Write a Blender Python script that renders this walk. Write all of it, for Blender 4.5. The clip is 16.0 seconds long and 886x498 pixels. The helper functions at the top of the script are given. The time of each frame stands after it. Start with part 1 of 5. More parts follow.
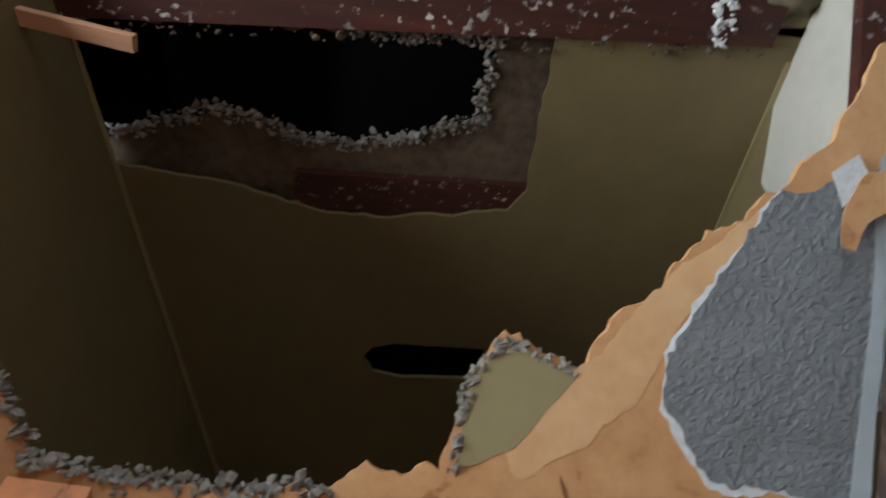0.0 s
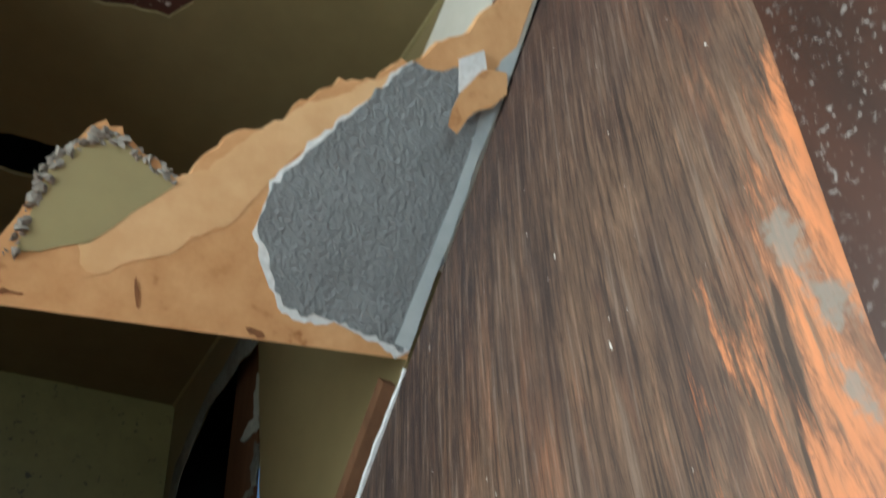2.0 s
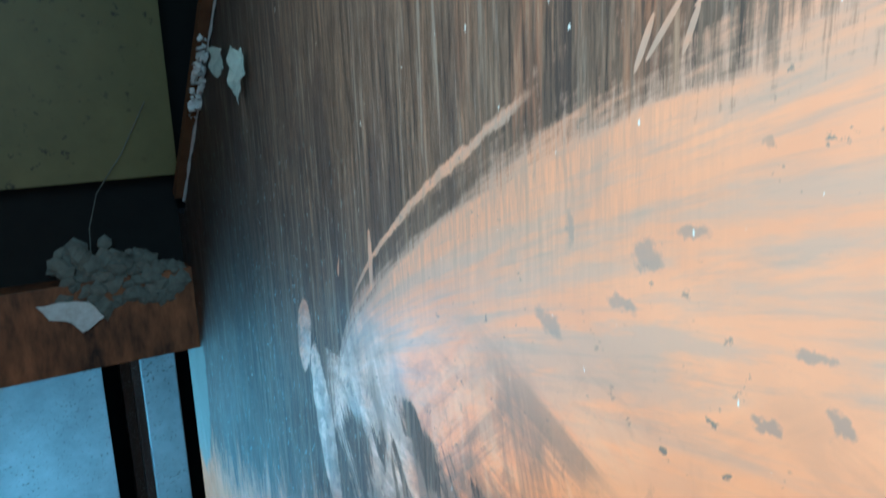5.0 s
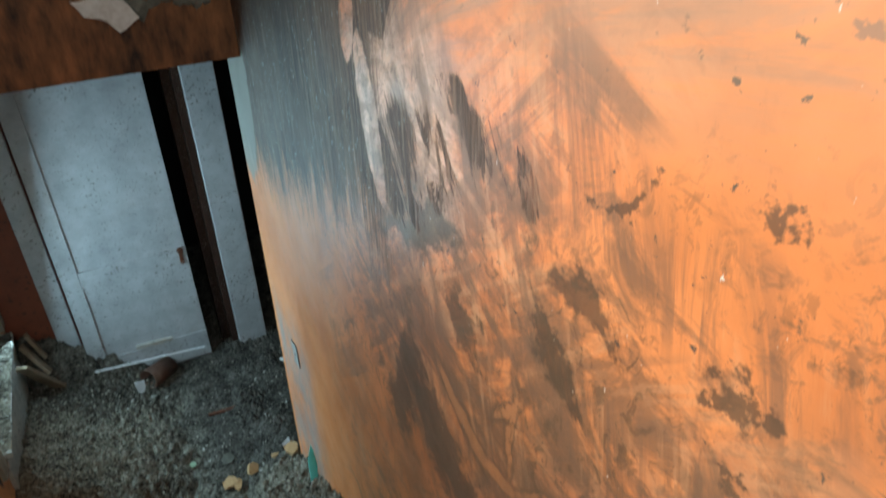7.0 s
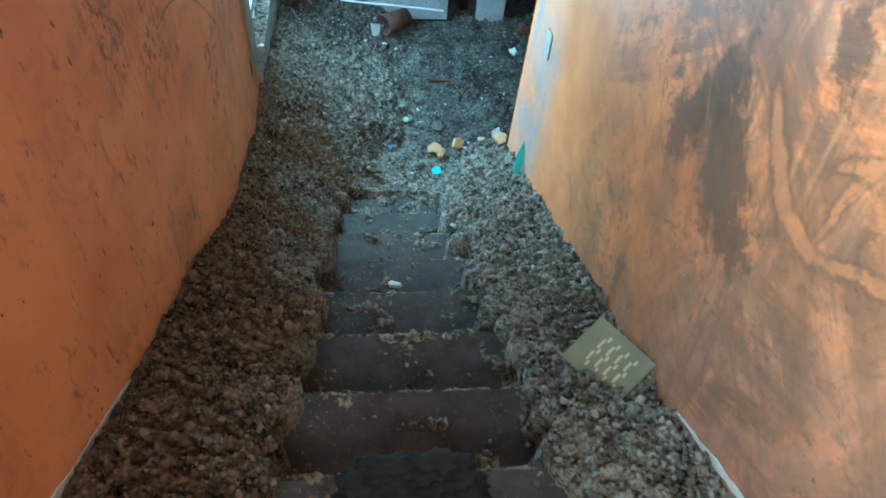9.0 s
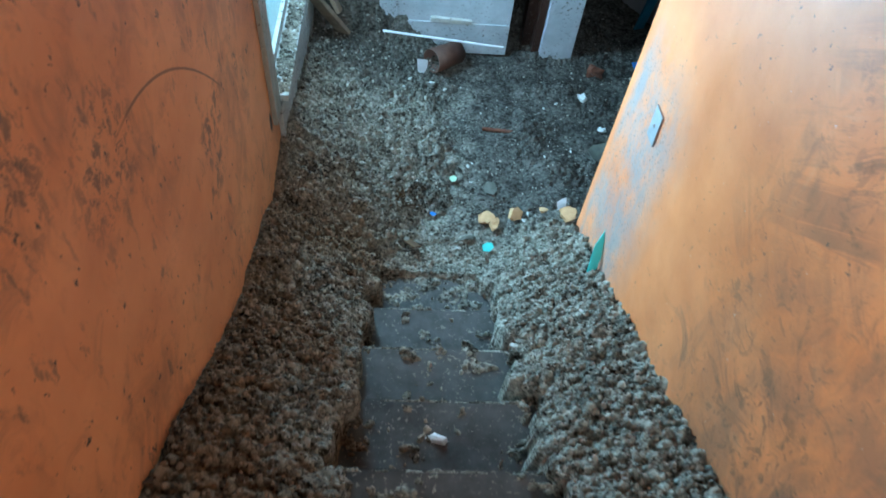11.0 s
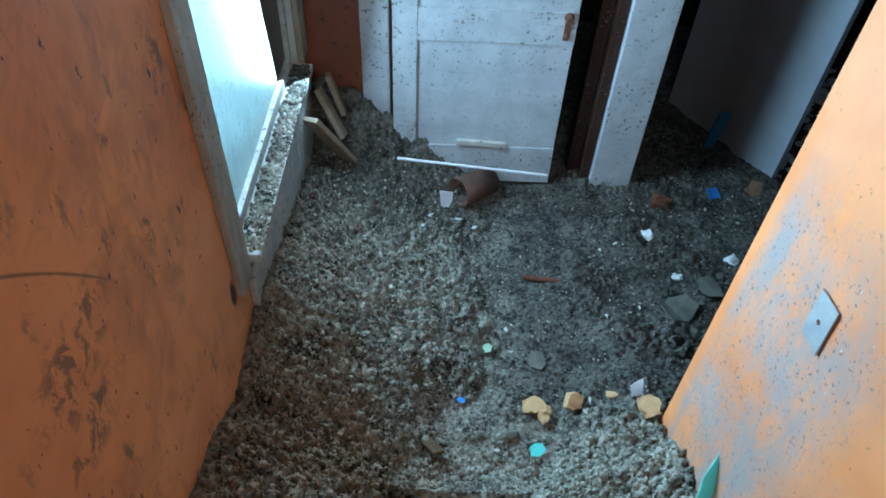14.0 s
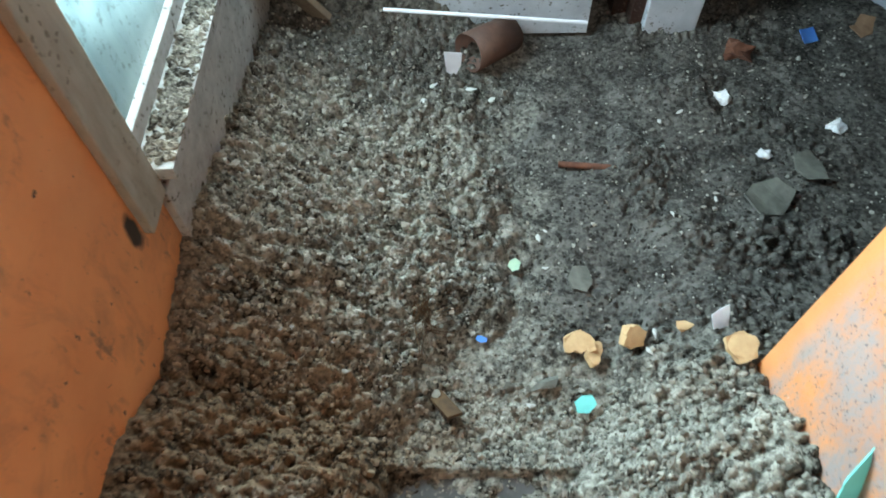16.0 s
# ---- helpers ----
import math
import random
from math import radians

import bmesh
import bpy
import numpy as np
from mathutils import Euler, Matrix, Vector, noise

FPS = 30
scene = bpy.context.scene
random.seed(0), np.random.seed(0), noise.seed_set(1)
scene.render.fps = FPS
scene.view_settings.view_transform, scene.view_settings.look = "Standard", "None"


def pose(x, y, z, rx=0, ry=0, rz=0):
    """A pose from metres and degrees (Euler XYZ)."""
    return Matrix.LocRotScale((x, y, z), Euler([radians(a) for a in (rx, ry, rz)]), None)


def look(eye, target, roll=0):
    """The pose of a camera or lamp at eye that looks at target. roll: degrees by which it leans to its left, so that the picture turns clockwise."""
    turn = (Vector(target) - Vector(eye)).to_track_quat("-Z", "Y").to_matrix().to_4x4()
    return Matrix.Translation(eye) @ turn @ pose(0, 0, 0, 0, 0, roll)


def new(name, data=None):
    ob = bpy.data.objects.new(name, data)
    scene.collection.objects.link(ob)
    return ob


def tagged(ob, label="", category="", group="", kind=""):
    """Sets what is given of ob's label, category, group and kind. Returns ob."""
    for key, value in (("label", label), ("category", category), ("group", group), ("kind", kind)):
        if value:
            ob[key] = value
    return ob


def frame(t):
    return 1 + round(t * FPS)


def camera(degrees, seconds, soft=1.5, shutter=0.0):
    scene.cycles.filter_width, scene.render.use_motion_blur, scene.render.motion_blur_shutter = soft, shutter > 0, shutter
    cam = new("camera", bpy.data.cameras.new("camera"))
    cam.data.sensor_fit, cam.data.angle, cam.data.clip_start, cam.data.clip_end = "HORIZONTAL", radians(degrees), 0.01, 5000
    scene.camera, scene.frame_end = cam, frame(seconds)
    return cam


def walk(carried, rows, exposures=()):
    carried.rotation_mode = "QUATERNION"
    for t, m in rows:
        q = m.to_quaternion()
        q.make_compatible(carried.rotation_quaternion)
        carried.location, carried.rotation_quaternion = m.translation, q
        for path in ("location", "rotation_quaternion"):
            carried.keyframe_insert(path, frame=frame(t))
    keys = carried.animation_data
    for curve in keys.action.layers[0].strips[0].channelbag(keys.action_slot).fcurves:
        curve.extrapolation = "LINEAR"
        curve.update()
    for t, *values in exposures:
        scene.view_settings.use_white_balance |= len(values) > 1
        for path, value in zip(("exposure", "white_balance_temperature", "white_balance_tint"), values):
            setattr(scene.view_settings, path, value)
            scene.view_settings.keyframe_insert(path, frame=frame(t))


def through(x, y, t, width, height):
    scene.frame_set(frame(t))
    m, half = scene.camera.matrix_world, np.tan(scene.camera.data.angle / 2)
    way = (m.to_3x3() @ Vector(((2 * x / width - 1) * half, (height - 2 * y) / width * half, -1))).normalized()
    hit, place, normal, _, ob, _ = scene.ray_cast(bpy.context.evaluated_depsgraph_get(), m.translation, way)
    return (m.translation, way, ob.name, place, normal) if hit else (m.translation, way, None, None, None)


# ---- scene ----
cam = camera(65.2, 16.0, soft=1.7, shutter=0.4)
METRES, EYE, TILT, LEAN, TURN = 3.7, 3.74, 62.0, 0.0, -9.0
UPRIGHT = pose(0, 0, EYE, -8.0, -2.5, 1.8)
ROWS = [
    (0.0, 0.0, 0.0, 0.0, 0.0, 0.0, -0.0),
    (0.5, 0.0053, -0.0029, 0.0026, -8.29, 3.48, -5.97),
    (1.0, 0.0155, -0.0033, -0.0001, -20.73, 5.45, -15.82),
    (1.5, 0.0232, -0.008, -0.0075, -24.16, 1.03, -17.9),
    (2.0, 0.0404, -0.0155, -0.0168, -23.66, -7.33, -14.99),
    (2.5, 0.0553, -0.022, -0.0353, -24.7, -15.12, -13.77),
    (3.0, 0.0594, -0.0263, -0.0549, -24.64, -23.98, -14.35),
    (3.5, 0.0679, -0.0371, -0.0841, -24.46, -37.03, -14.96),
    (4.0, 0.0665, -0.0493, -0.1106, -22.2, -47.93, -16.38),
    (4.5, 0.067, -0.0628, -0.1318, -20.14, -56.33, -16.62),
    (5.0, 0.0672, -0.0745, -0.146, -20.09, -62.93, -16.52),
    (7.5, 0.0564, -0.1148, -0.1765, -14.51, -92.0, -14.23),
    (8.0, 0.0425, -0.132, -0.1809, -6.04, -102.45, -9.51),
    (8.5, 0.0146, -0.1336, -0.1886, -0.44, -107.87, -0.3),
    (11.0, -0.0522, -0.0703, -0.4166, 4.42, -108.29, 5.07),
    (11.5, -0.0512, -0.0615, -0.4812, 3.74, -104.89, 5.56),
    (12.0, -0.0613, -0.0643, -0.5393, 1.14, -105.85, 4.56),
    (12.5, -0.0765, -0.0613, -0.5879, 2.17, -104.67, 6.11),
    (13.0, -0.075, -0.0662, -0.6391, 3.21, -102.69, 10.03),
    (13.5, -0.0777, -0.0568, -0.6427, 3.11, -101.78, 8.4),
    (14.0, -0.0762, -0.0542, -0.6509, 3.39, -99.96, 7.23),
    (14.5, -0.0706, -0.054, -0.6611, 2.03, -101.5, 7.52),
    (15.0, -0.0791, -0.0685, -0.7197, -0.17, -106.17, 6.87),
    (15.5, -0.0913, -0.0656, -0.7789, -0.27, -110.75, 7.04),
    (16.0, -0.0877, -0.068, -0.8359, 0.24, -111.81, 8.32),
]
EXPOSURES = [(0.0, -0.45, 5600, 4), (0.5, -0.35, 5600, 4), (2.0, -0.15, 5700, -4), (3.5, 0.35, 4700, -12), (5.0, -0.30, 4300, -20), (7.3, -0.3, 7200, 6), (8.0, 0.30, 6500, -2), (8.5, 0.85, 5300, -12), (11.0, 0.95, 5600, 0), (12.5, 0.66, 6000, 6), (14.5, 0.55, 6000, 8), (16.0, 1.15, 7800, 16)]
walk(cam, [(t, UPRIGHT @ pose(0, 0, 0, TILT, LEAN, TURN) @ pose(METRES * x, METRES * y, METRES * z, 90 + pitch, roll, yaw)) for t, x, y, z, yaw, pitch, roll in ROWS], EXPOSURES)

# ---- light and sky ----
world = bpy.data.worlds.new("sky")
world.use_nodes = True
scene.world = world
wn = world.node_tree.nodes
sky = wn.new("ShaderNodeTexSky")
sky.sky_type, sky.sun_disc = "NISHITA", False
sky.sun_elevation, sky.sun_rotation = radians(68), radians(185)
world.node_tree.links.new(sky.outputs[0], wn["Background"].inputs[0])
wn["Background"].inputs[1].default_value = 0.07


def area(name, m, sx, sy, power, colour):
    d = bpy.data.lights.new(name, "AREA")
    d.shape, d.size, d.size_y, d.energy, d.color = "RECTANGLE", sx, sy, power, colour
    ob = new(name, d)
    ob.matrix_world = m
    return ob


sun = bpy.data.lights.new("sun", "SUN")
sun.energy, sun.angle, sun.color = 2.0, radians(0.5), (1.0, 0.95, 0.88)
new("sun", sun).matrix_world = look((0, 0, 30), (1, 12, 0))

XR, XL = 0.82, -0.50          # faces of the stair walls
Y_END = 3.02                  # where the right wall stops
WIN_Y0, WIN_Y1, WIN_Z0, WIN_Z1 = 3.245, 4.30, 0.66, 1.95
FAR = 4.41                    # wall with the white door
CEIL = 5.38                   # ceiling over the broken soffit
FRONT = 2.80
TOP_Z = 2.42

area("window_light", look((-0.70, 3.80, 1.31), (1.6, 1.55, 0.85)), 1.0, 1.55, 98, (0.50, 0.80, 1.0))
# fill lamp added behind the stair head, no window is seen there
area("unseen_upper_fill", look((-0.5, -2.95, 5.0), (0.2, 1.6, 2.4)), 1.9, 3.1, 90, (0.98, 1.0, 0.98))
# added lamp for the light from the left, its opening is unseen
area("unseen_side_fill", look((-2.55, 0.15, 3.95), (0.8, 0.75, 3.0)), 1.5, 2.0, 245, (1.0, 0.97, 0.92))

# ---- materials ----


class Mat:
    """A small builder of node materials, in world-scale object coordinates."""

    def __init__(self, name, rough=0.7, spec=0.5, metal=0.0):
        self.m = bpy.data.materials.new(name)
        self.m.use_nodes = True
        self.t = self.m.node_tree
        self.b = self.t.nodes["Principled BSDF"]
        self.b.inputs["Roughness"].default_value = rough
        self.b.inputs["Specular IOR Level"].default_value = spec
        self.b.inputs["Metallic"].default_value = metal
        self.co = self.t.nodes.new("ShaderNodeTexCoord").outputs["Object"]

    def put(self, value, socket):
        if isinstance(value, (int, float)):
            socket.default_value = value
        elif isinstance(value, tuple):
            socket.default_value = (*value, 1.0)[:4] if len(socket.default_value) == 4 else value
        else:
            self.t.links.new(value, socket)

    def noise(self, scale, detail=4, rough=0.6, stretch=(1, 1, 1), distort=0.0, shift=(0, 0, 0)):
        mp = self.t.nodes.new("ShaderNodeMapping")
        mp.inputs["Scale"].default_value = stretch
        mp.inputs["Location"].default_value = shift
        self.t.links.new(self.co, mp.inputs["Vector"])
        n = self.t.nodes.new("ShaderNodeTexNoise")
        n.inputs["Scale"].default_value, n.inputs["Detail"].default_value = scale, detail
        n.inputs["Roughness"].default_value, n.inputs["Distortion"].default_value = rough, distort
        self.t.links.new(mp.outputs[0], n.inputs["Vector"])
        return n.outputs["Fac"]

    def strokes(self, scale, angle, long, detail=8, rough=0.7, distort=0.5, shift=(0, 0, 0)):
        """Noise drawn out along a line turned by angle in the wall's plane."""
        mp = self.t.nodes.new("ShaderNodeMapping")
        mp.vector_type = "TEXTURE"
        mp.inputs["Location"].default_value = shift
        mp.inputs["Rotation"].default_value = (radians(angle), 0, 0)
        mp.inputs["Scale"].default_value = (1, long, 1)
        self.t.links.new(self.co, mp.inputs["Vector"])
        n = self.t.nodes.new("ShaderNodeTexNoise")
        n.inputs["Scale"].default_value, n.inputs["Detail"].default_value = scale, detail
        n.inputs["Roughness"].default_value, n.inputs["Distortion"].default_value = rough, distort
        self.t.links.new(mp.outputs[0], n.inputs["Vector"])
        return n.outputs["Fac"]

    def cells(self, scale, stretch=(1, 1, 1), feature="F1"):
        mp = self.t.nodes.new("ShaderNodeMapping")
        mp.inputs["Scale"].default_value = stretch
        self.t.links.new(self.co, mp.inputs["Vector"])
        n = self.t.nodes.new("ShaderNodeTexVoronoi")
        n.feature = feature
        n.inputs["Scale"].default_value = scale
        self.t.links.new(mp.outputs[0], n.inputs["Vector"])
        return n.outputs["Distance"]

    def ramp(self, value, lo, hi, a=0.0, b=1.0):
        n = self.t.nodes.new("ShaderNodeMapRange")
        self.put(value, n.inputs[0])
        for i, v in enumerate((lo, hi, a, b)):
            n.inputs[i + 1].default_value = v
        return n.outputs[0]

    def mix(self, fac, a, b):
        n = self.t.nodes.new("ShaderNodeMix")
        n.data_type = "RGBA"
        self.put(fac, n.inputs[0])
        self.put(a, n.inputs[6])
        self.put(b, n.inputs[7])
        return n.outputs[2]

    def math(self, op, a, b=0.0, c=0.0):
        n = self.t.nodes.new("ShaderNodeMath")
        n.operation = op
        for i, v in enumerate((a, b, c)):
            self.put(v, n.inputs[i])
        return n.outputs[0]

    def axis(self):
        n = self.t.nodes.new("ShaderNodeSeparateXYZ")
        self.t.links.new(self.co, n.inputs[0])
        return n.outputs

    def vector(self, x, y, z):
        n = self.t.nodes.new("ShaderNodeCombineXYZ")
        for i, v in enumerate((x, y, z)):
            self.put(v, n.inputs[i])
        return n.outputs[0]

    def warped(self, scale, amount):
        """The wall's coordinates pushed about by noise, for ragged outlines."""
        n = self.t.nodes.new("ShaderNodeTexNoise")
        n.inputs["Scale"].default_value, n.inputs["Detail"].default_value, n.inputs["Roughness"].default_value = scale, 6, 0.7
        self.t.links.new(self.co, n.inputs["Vector"])
        out = self.co
        for op, value in (("SUBTRACT", (0.5, 0.5, 0.5)), ("SCALE", amount), ("ADD", self.co)):
            v = self.t.nodes.new("ShaderNodeVectorMath")
            v.operation = op
            self.t.links.new(n.outputs["Color"] if op == "SUBTRACT" else out, v.inputs[0])
            if op == "SCALE":
                v.inputs["Scale"].default_value = value
            elif op == "ADD":
                self.t.links.new(value, v.inputs[1])
            else:
                v.inputs[1].default_value = value
            out = v.outputs[0]
        return out

    def blots(self, shapes):
        """How far a place on the wall is from the nearest of some ovals (y, z, half width, half height, turn): 1 is on the rim."""
        near = None
        for y, z, ry, rz, turn in shapes:
            mp = self.t.nodes.new("ShaderNodeMapping")
            mp.vector_type = "TEXTURE"
            mp.inputs["Location"].default_value = (0, y, z)
            mp.inputs["Rotation"].default_value = (radians(turn), 0, 0)
            mp.inputs["Scale"].default_value = (1000, ry, rz)
            self.t.links.new(self.co, mp.inputs["Vector"])
            ln = self.t.nodes.new("ShaderNodeVectorMath")
            ln.operation = "LENGTH"
            self.t.links.new(mp.outputs[0], ln.inputs[0])
            near = ln.outputs["Value"] if near is None else self.math("MINIMUM", near, ln.outputs["Value"])
        return near

    def bump(self, height, strength=0.5, dist=0.002):
        n = self.t.nodes.new("ShaderNodeBump")
        n.inputs["Strength"].default_value, n.inputs["Distance"].default_value = strength, dist
        self.put(height, n.inputs["Height"])
        self.t.links.new(n.outputs[0], self.b.inputs["Normal"])
        return self

    def colour(self, c):
        self.put(c, self.b.inputs["Base Color"])
        return self

    def rough(self, r):
        self.put(r, self.b.inputs["Roughness"])
        return self


def plain(name, a, b, scale=20, rough=0.7, spec=0.3, bump=0.3, dist=0.001, stretch=(1, 1, 1), metal=0.0, spots=None, spot_scale=60):
    """Two tones mixed by grain and by broad stains, with optional specks of dirt."""
    m = Mat(name, rough, spec, metal)
    g = m.noise(scale, 6, 0.65, stretch)
    w = m.noise(scale * 0.13, 3, 0.6, stretch)
    c = m.mix(m.ramp(m.math("ADD", g, w), 0.75, 1.25), a, b)
    if spots:
        s = m.math("MULTIPLY", m.ramp(m.noise(spot_scale, 3, 0.6), 0.60, 0.66), m.ramp(m.noise(4, 3), 0.35, 0.6))
        c = m.mix(s, c, spots)
    m.colour(c).bump(g, bump, dist)
    return m.m


ORANGE, ORANGE_B = (0.72, 0.27, 0.105), (0.55, 0.18, 0.062)
DIRT = (0.085, 0.065, 0.048)


def stair_wall_right():
    """Orange paint with smeared arcs of thin paint over dark wood veneer, dirt stains, scrapes and grey peeled patches."""
    m = Mat("worn_orange_paint", 0.45, 0.35)
    ax = m.axis()
    y, z = ax[1], ax[2]
    add, sub, mul, mx, mn = (lambda a, b: m.math("ADD", a, b)), (lambda a, b: m.math("SUBTRACT", a, b)), (lambda a, b: m.math("MULTIPLY", a, b)), (lambda a, b: m.math("MAXIMUM", a, b)), (lambda a, b: m.math("MINIMUM", a, b))
    # the grain leans a little more towards the top of the wall
    lean = mul(m.math("POWER", mx(sub(z, 3.2), 0.0), 2.0), 0.07)
    plain_co = m.co
    grain_co = m.vector(0.0, add(y, lean), z)
    # smears fan out from one place low on the wall
    run = mx(sub(1.50, y), 0.03)
    fan = m.math("DIVIDE", sub(z, 2.60), m.math("POWER", run, 0.45))
    fan_co = m.vector(0.0, mul(run, 0.55), fan)
    m.co = grain_co
    fine = m.noise(42, 8, 0.8, (1, 1, 0.10), 0.3)
    streak = m.noise(120, 7, 0.8, (1, 1, 0.06), 0.3)
    broad = m.noise(17, 6, 0.75, (1, 1, 0.12), 0.3, (2, 5, 1))
    m.co = fan_co
    sweep = m.noise(13, 8, 0.7, (1, 0.30, 1), 0.35)
    sweep_fine = m.noise(46, 6, 0.7, (1, 0.16, 1), 0.3, (3, 3, 3))
    m.co = plain_co
    rag = m.noise(26, 6, 0.75, (1, 1, 1), 0.6)
    rag_big = m.noise(7, 7, 0.72, (1, 1, 1), 1.3, (5, 2, 8))
    # where the veneer lies bare
    side = add(m.ramp(z, 3.78, 4.02, 0.395, 0.255), m.ramp(z, 4.12, 4.55, 0.0, -0.30))
    over_fan = mul(add(sub(fan, 0.70), mul(sub(sweep, 0.5), 0.36)), 2.2)
    beside = mul(add(sub(y, side), mul(sub(broad, 0.5), 0.75)), 1.4)
    upper = mn(over_fan, beside)
    foot = add(sub(z, m.ramp(y, 1.75, 2.5, 2.28, 1.98)), mul(sub(broad, 0.5), 0.6))
    lower = mn(foot, mul(sub(y, 1.52), 3.0))
    bare_f = mx(upper, lower)
    tangle = m.blots(((1.42, 2.52, 0.36, 0.17, -25), (1.05, 2.66, 0.20, 0.08, 15), (1.22, 2.72, 0.10, 0.05, 0)))
    torn = add(m.ramp(tangle, 0.55, 1.15, 0.30, -0.9), mul(sub(m.strokes(9.0, 62, 5.0, 8, 0.75, 1.6), 0.53), 4.5))
    bare_f = mx(bare_f, mn(torn, 0.25))
    dab = m.blots(((1.625, 2.915, 0.035, 0.028, 0), (1.66, 2.76, 0.038, 0.10, 14), (1.575, 2.56, 0.045, 0.17, -12), (0.697, 3.272, 0.0035, 0.024, 24), (0.672, 3.286, 0.003, 0.034, 38),
                   (0.61, 3.320, 0.035, 0.0030, -35), (0.645, 3.280, 0.003, 0.020, 22), (1.44, 2.98, 0.008, 0.075, 5), (1.30, 2.98, 0.007, 0.05, 2)))
    bare_f = sub(bare_f, m.ramp(add(dab, mul(sub(rag, 0.5), 0.7)), 1.15, 0.75, 0.0, 1.2))
    arc = mul(m.ramp(m.math("ABSOLUTE", sub(fan, add(0.775, mul(sub(rag_big, 0.5), 0.05)))), 0.016, 0.006), mul(m.ramp(y, 1.40, 1.34), m.ramp(y, 0.84, 0.90)))
    bare_f = sub(bare_f, mul(arc, 0.26))
    bare = m.ramp(add(bare_f, mul(sub(streak, 0.5), 0.75)), -0.06, 0.09)
    # veneer
    grain = m.mix(m.ramp(streak, 0.36, 0.64), (0.040, 0.023, 0.016), (0.175, 0.108, 0.070))
    grain = m.mix(m.ramp(fine, 0.55, 0.72), grain, (0.26, 0.150, 0.090))
    worn = mul(m.ramp(m.noise(3.0, 5, 0.65, (1, 1, 0.35)), 0.42, 0.62), m.ramp(add(y, mul(sub(z, 3.5), 0.25)), 1.25, 0.35))
    grain = m.mix(mul(m.ramp(broad, 0.48, 0.60), mul(worn, 0.75)), grain, (0.46, 0.185, 0.085))
    scratch = mul(m.ramp(broad, 0.60, 0.66), m.ramp(streak, 0.45, 0.60))
    grain = m.mix(mul(scratch, 0.6), grain, (0.40, 0.24, 0.15))
    m.co = grain_co
    dark_run = m.noise(6.0, 6, 0.7, (1, 1, 0.22), 0.4, (9, 1, 4))
    m.co = plain_co
    grain = m.mix(mul(m.ramp(dark_run, 0.48, 0.62), 0.65), grain, (0.040, 0.026, 0.024))
    # shade below the soffit is put into the veneer colour along its line
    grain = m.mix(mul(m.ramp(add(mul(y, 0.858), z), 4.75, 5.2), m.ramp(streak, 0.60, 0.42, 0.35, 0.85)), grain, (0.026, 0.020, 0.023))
    # veneer also darker towards the far end and the top
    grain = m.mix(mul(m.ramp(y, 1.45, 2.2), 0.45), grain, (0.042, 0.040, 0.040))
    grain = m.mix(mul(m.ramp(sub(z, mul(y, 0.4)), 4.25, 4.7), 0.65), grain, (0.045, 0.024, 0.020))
    m.co = grain_co
    thread = m.noise(75, 5, 0.75, (1, 1, 0.035), 0.2, (6, 2, 2))
    m.co = plain_co
    grain = m.mix(mul(m.ramp(thread, 0.55, 0.63), m.ramp(y, 0.6, 1.1, 0.35, 0.75)), grain, (0.235, 0.175, 0.135))
    grain = m.mix(mul(m.ramp(thread, 0.46, 0.38), 0.7), grain, (0.020, 0.014, 0.013))
    # sparkle on the veneer, painted as tiny blue-white flecks
    glint = mul(m.ramp(m.noise(120, 3, 0.6, (1, 1, 0.5), 0.0, (8, 8, 8)), 0.655, 0.68), mul(m.ramp(y, 1.2, 1.7), m.ramp(z, 3.3, 3.0)))
    grain = m.mix(mul(glint, 0.8), grain, (0.35, 0.44, 0.46))
    # paint
    paint = m.mix(m.ramp(m.noise(3.0, 5, 0.6), 0.35, 0.7), ORANGE, ORANGE_B)
    dusty = mul(m.ramp(add(add(z, mul(y, 0.9)), mul(sub(rag_big, 0.5), 1.4)), 3.05, 2.65), m.ramp(y, 1.5, 1.1))
    dusty = mul(dusty, m.ramp(rag_big, 0.30, 0.50))
    paint = m.mix(mul(dusty, 0.72), paint, (0.33, 0.205, 0.165))
    film = mul(m.ramp(fan, 0.20, 0.42), mul(m.ramp(fan, 0.95, 0.80), m.ramp(y, 1.55, 1.45)))
    thin = mul(film, m.ramp(sweep, 0.45, 0.56))
    paint = m.mix(mul(thin, 0.62), paint, (0.30, 0.215, 0.165))
    paint = m.mix(mul(mul(film, m.ramp(sweep_fine, 0.52, 0.64)), 0.50), paint, (0.25, 0.175, 0.135))
    through = mul(mul(m.ramp(fan, 0.44, 0.66), m.ramp(fan, 0.95, 0.80)), mul(m.ramp(streak, 0.60, 0.42), m.ramp(y, 0.55, 0.85)))
    paint = m.mix(mul(through, 0.75), paint, (0.15, 0.105, 0.080))
    # daylight sheen on the gloss, painted as paler ovals over the orange
    sheen_core = m.blots(((1.47, 2.64, 0.13, 0.17, 30), (1.28, 2.62, 0.09, 0.20, -8), (1.60, 2.60, 0.09, 0.20, -10)))
    paint = m.mix(m.ramp(add(sheen_core, mul(sub(sweep, 0.5), 1.6)), 1.25, 0.6, 0.0, 0.62), paint, (0.60, 0.47, 0.39))
    brush = m.noise(5.5, 12, 0.74, (1, 0.8, 1.0), 1.7)
    mask = m.ramp(m.blots(((1.15, 2.28, 0.75, 0.55, 0),)), 0.4, 1.15, 1.0, 0.0)
    smear = m.ramp(add(brush, mul(mask, 0.13)), 0.56, 0.66)
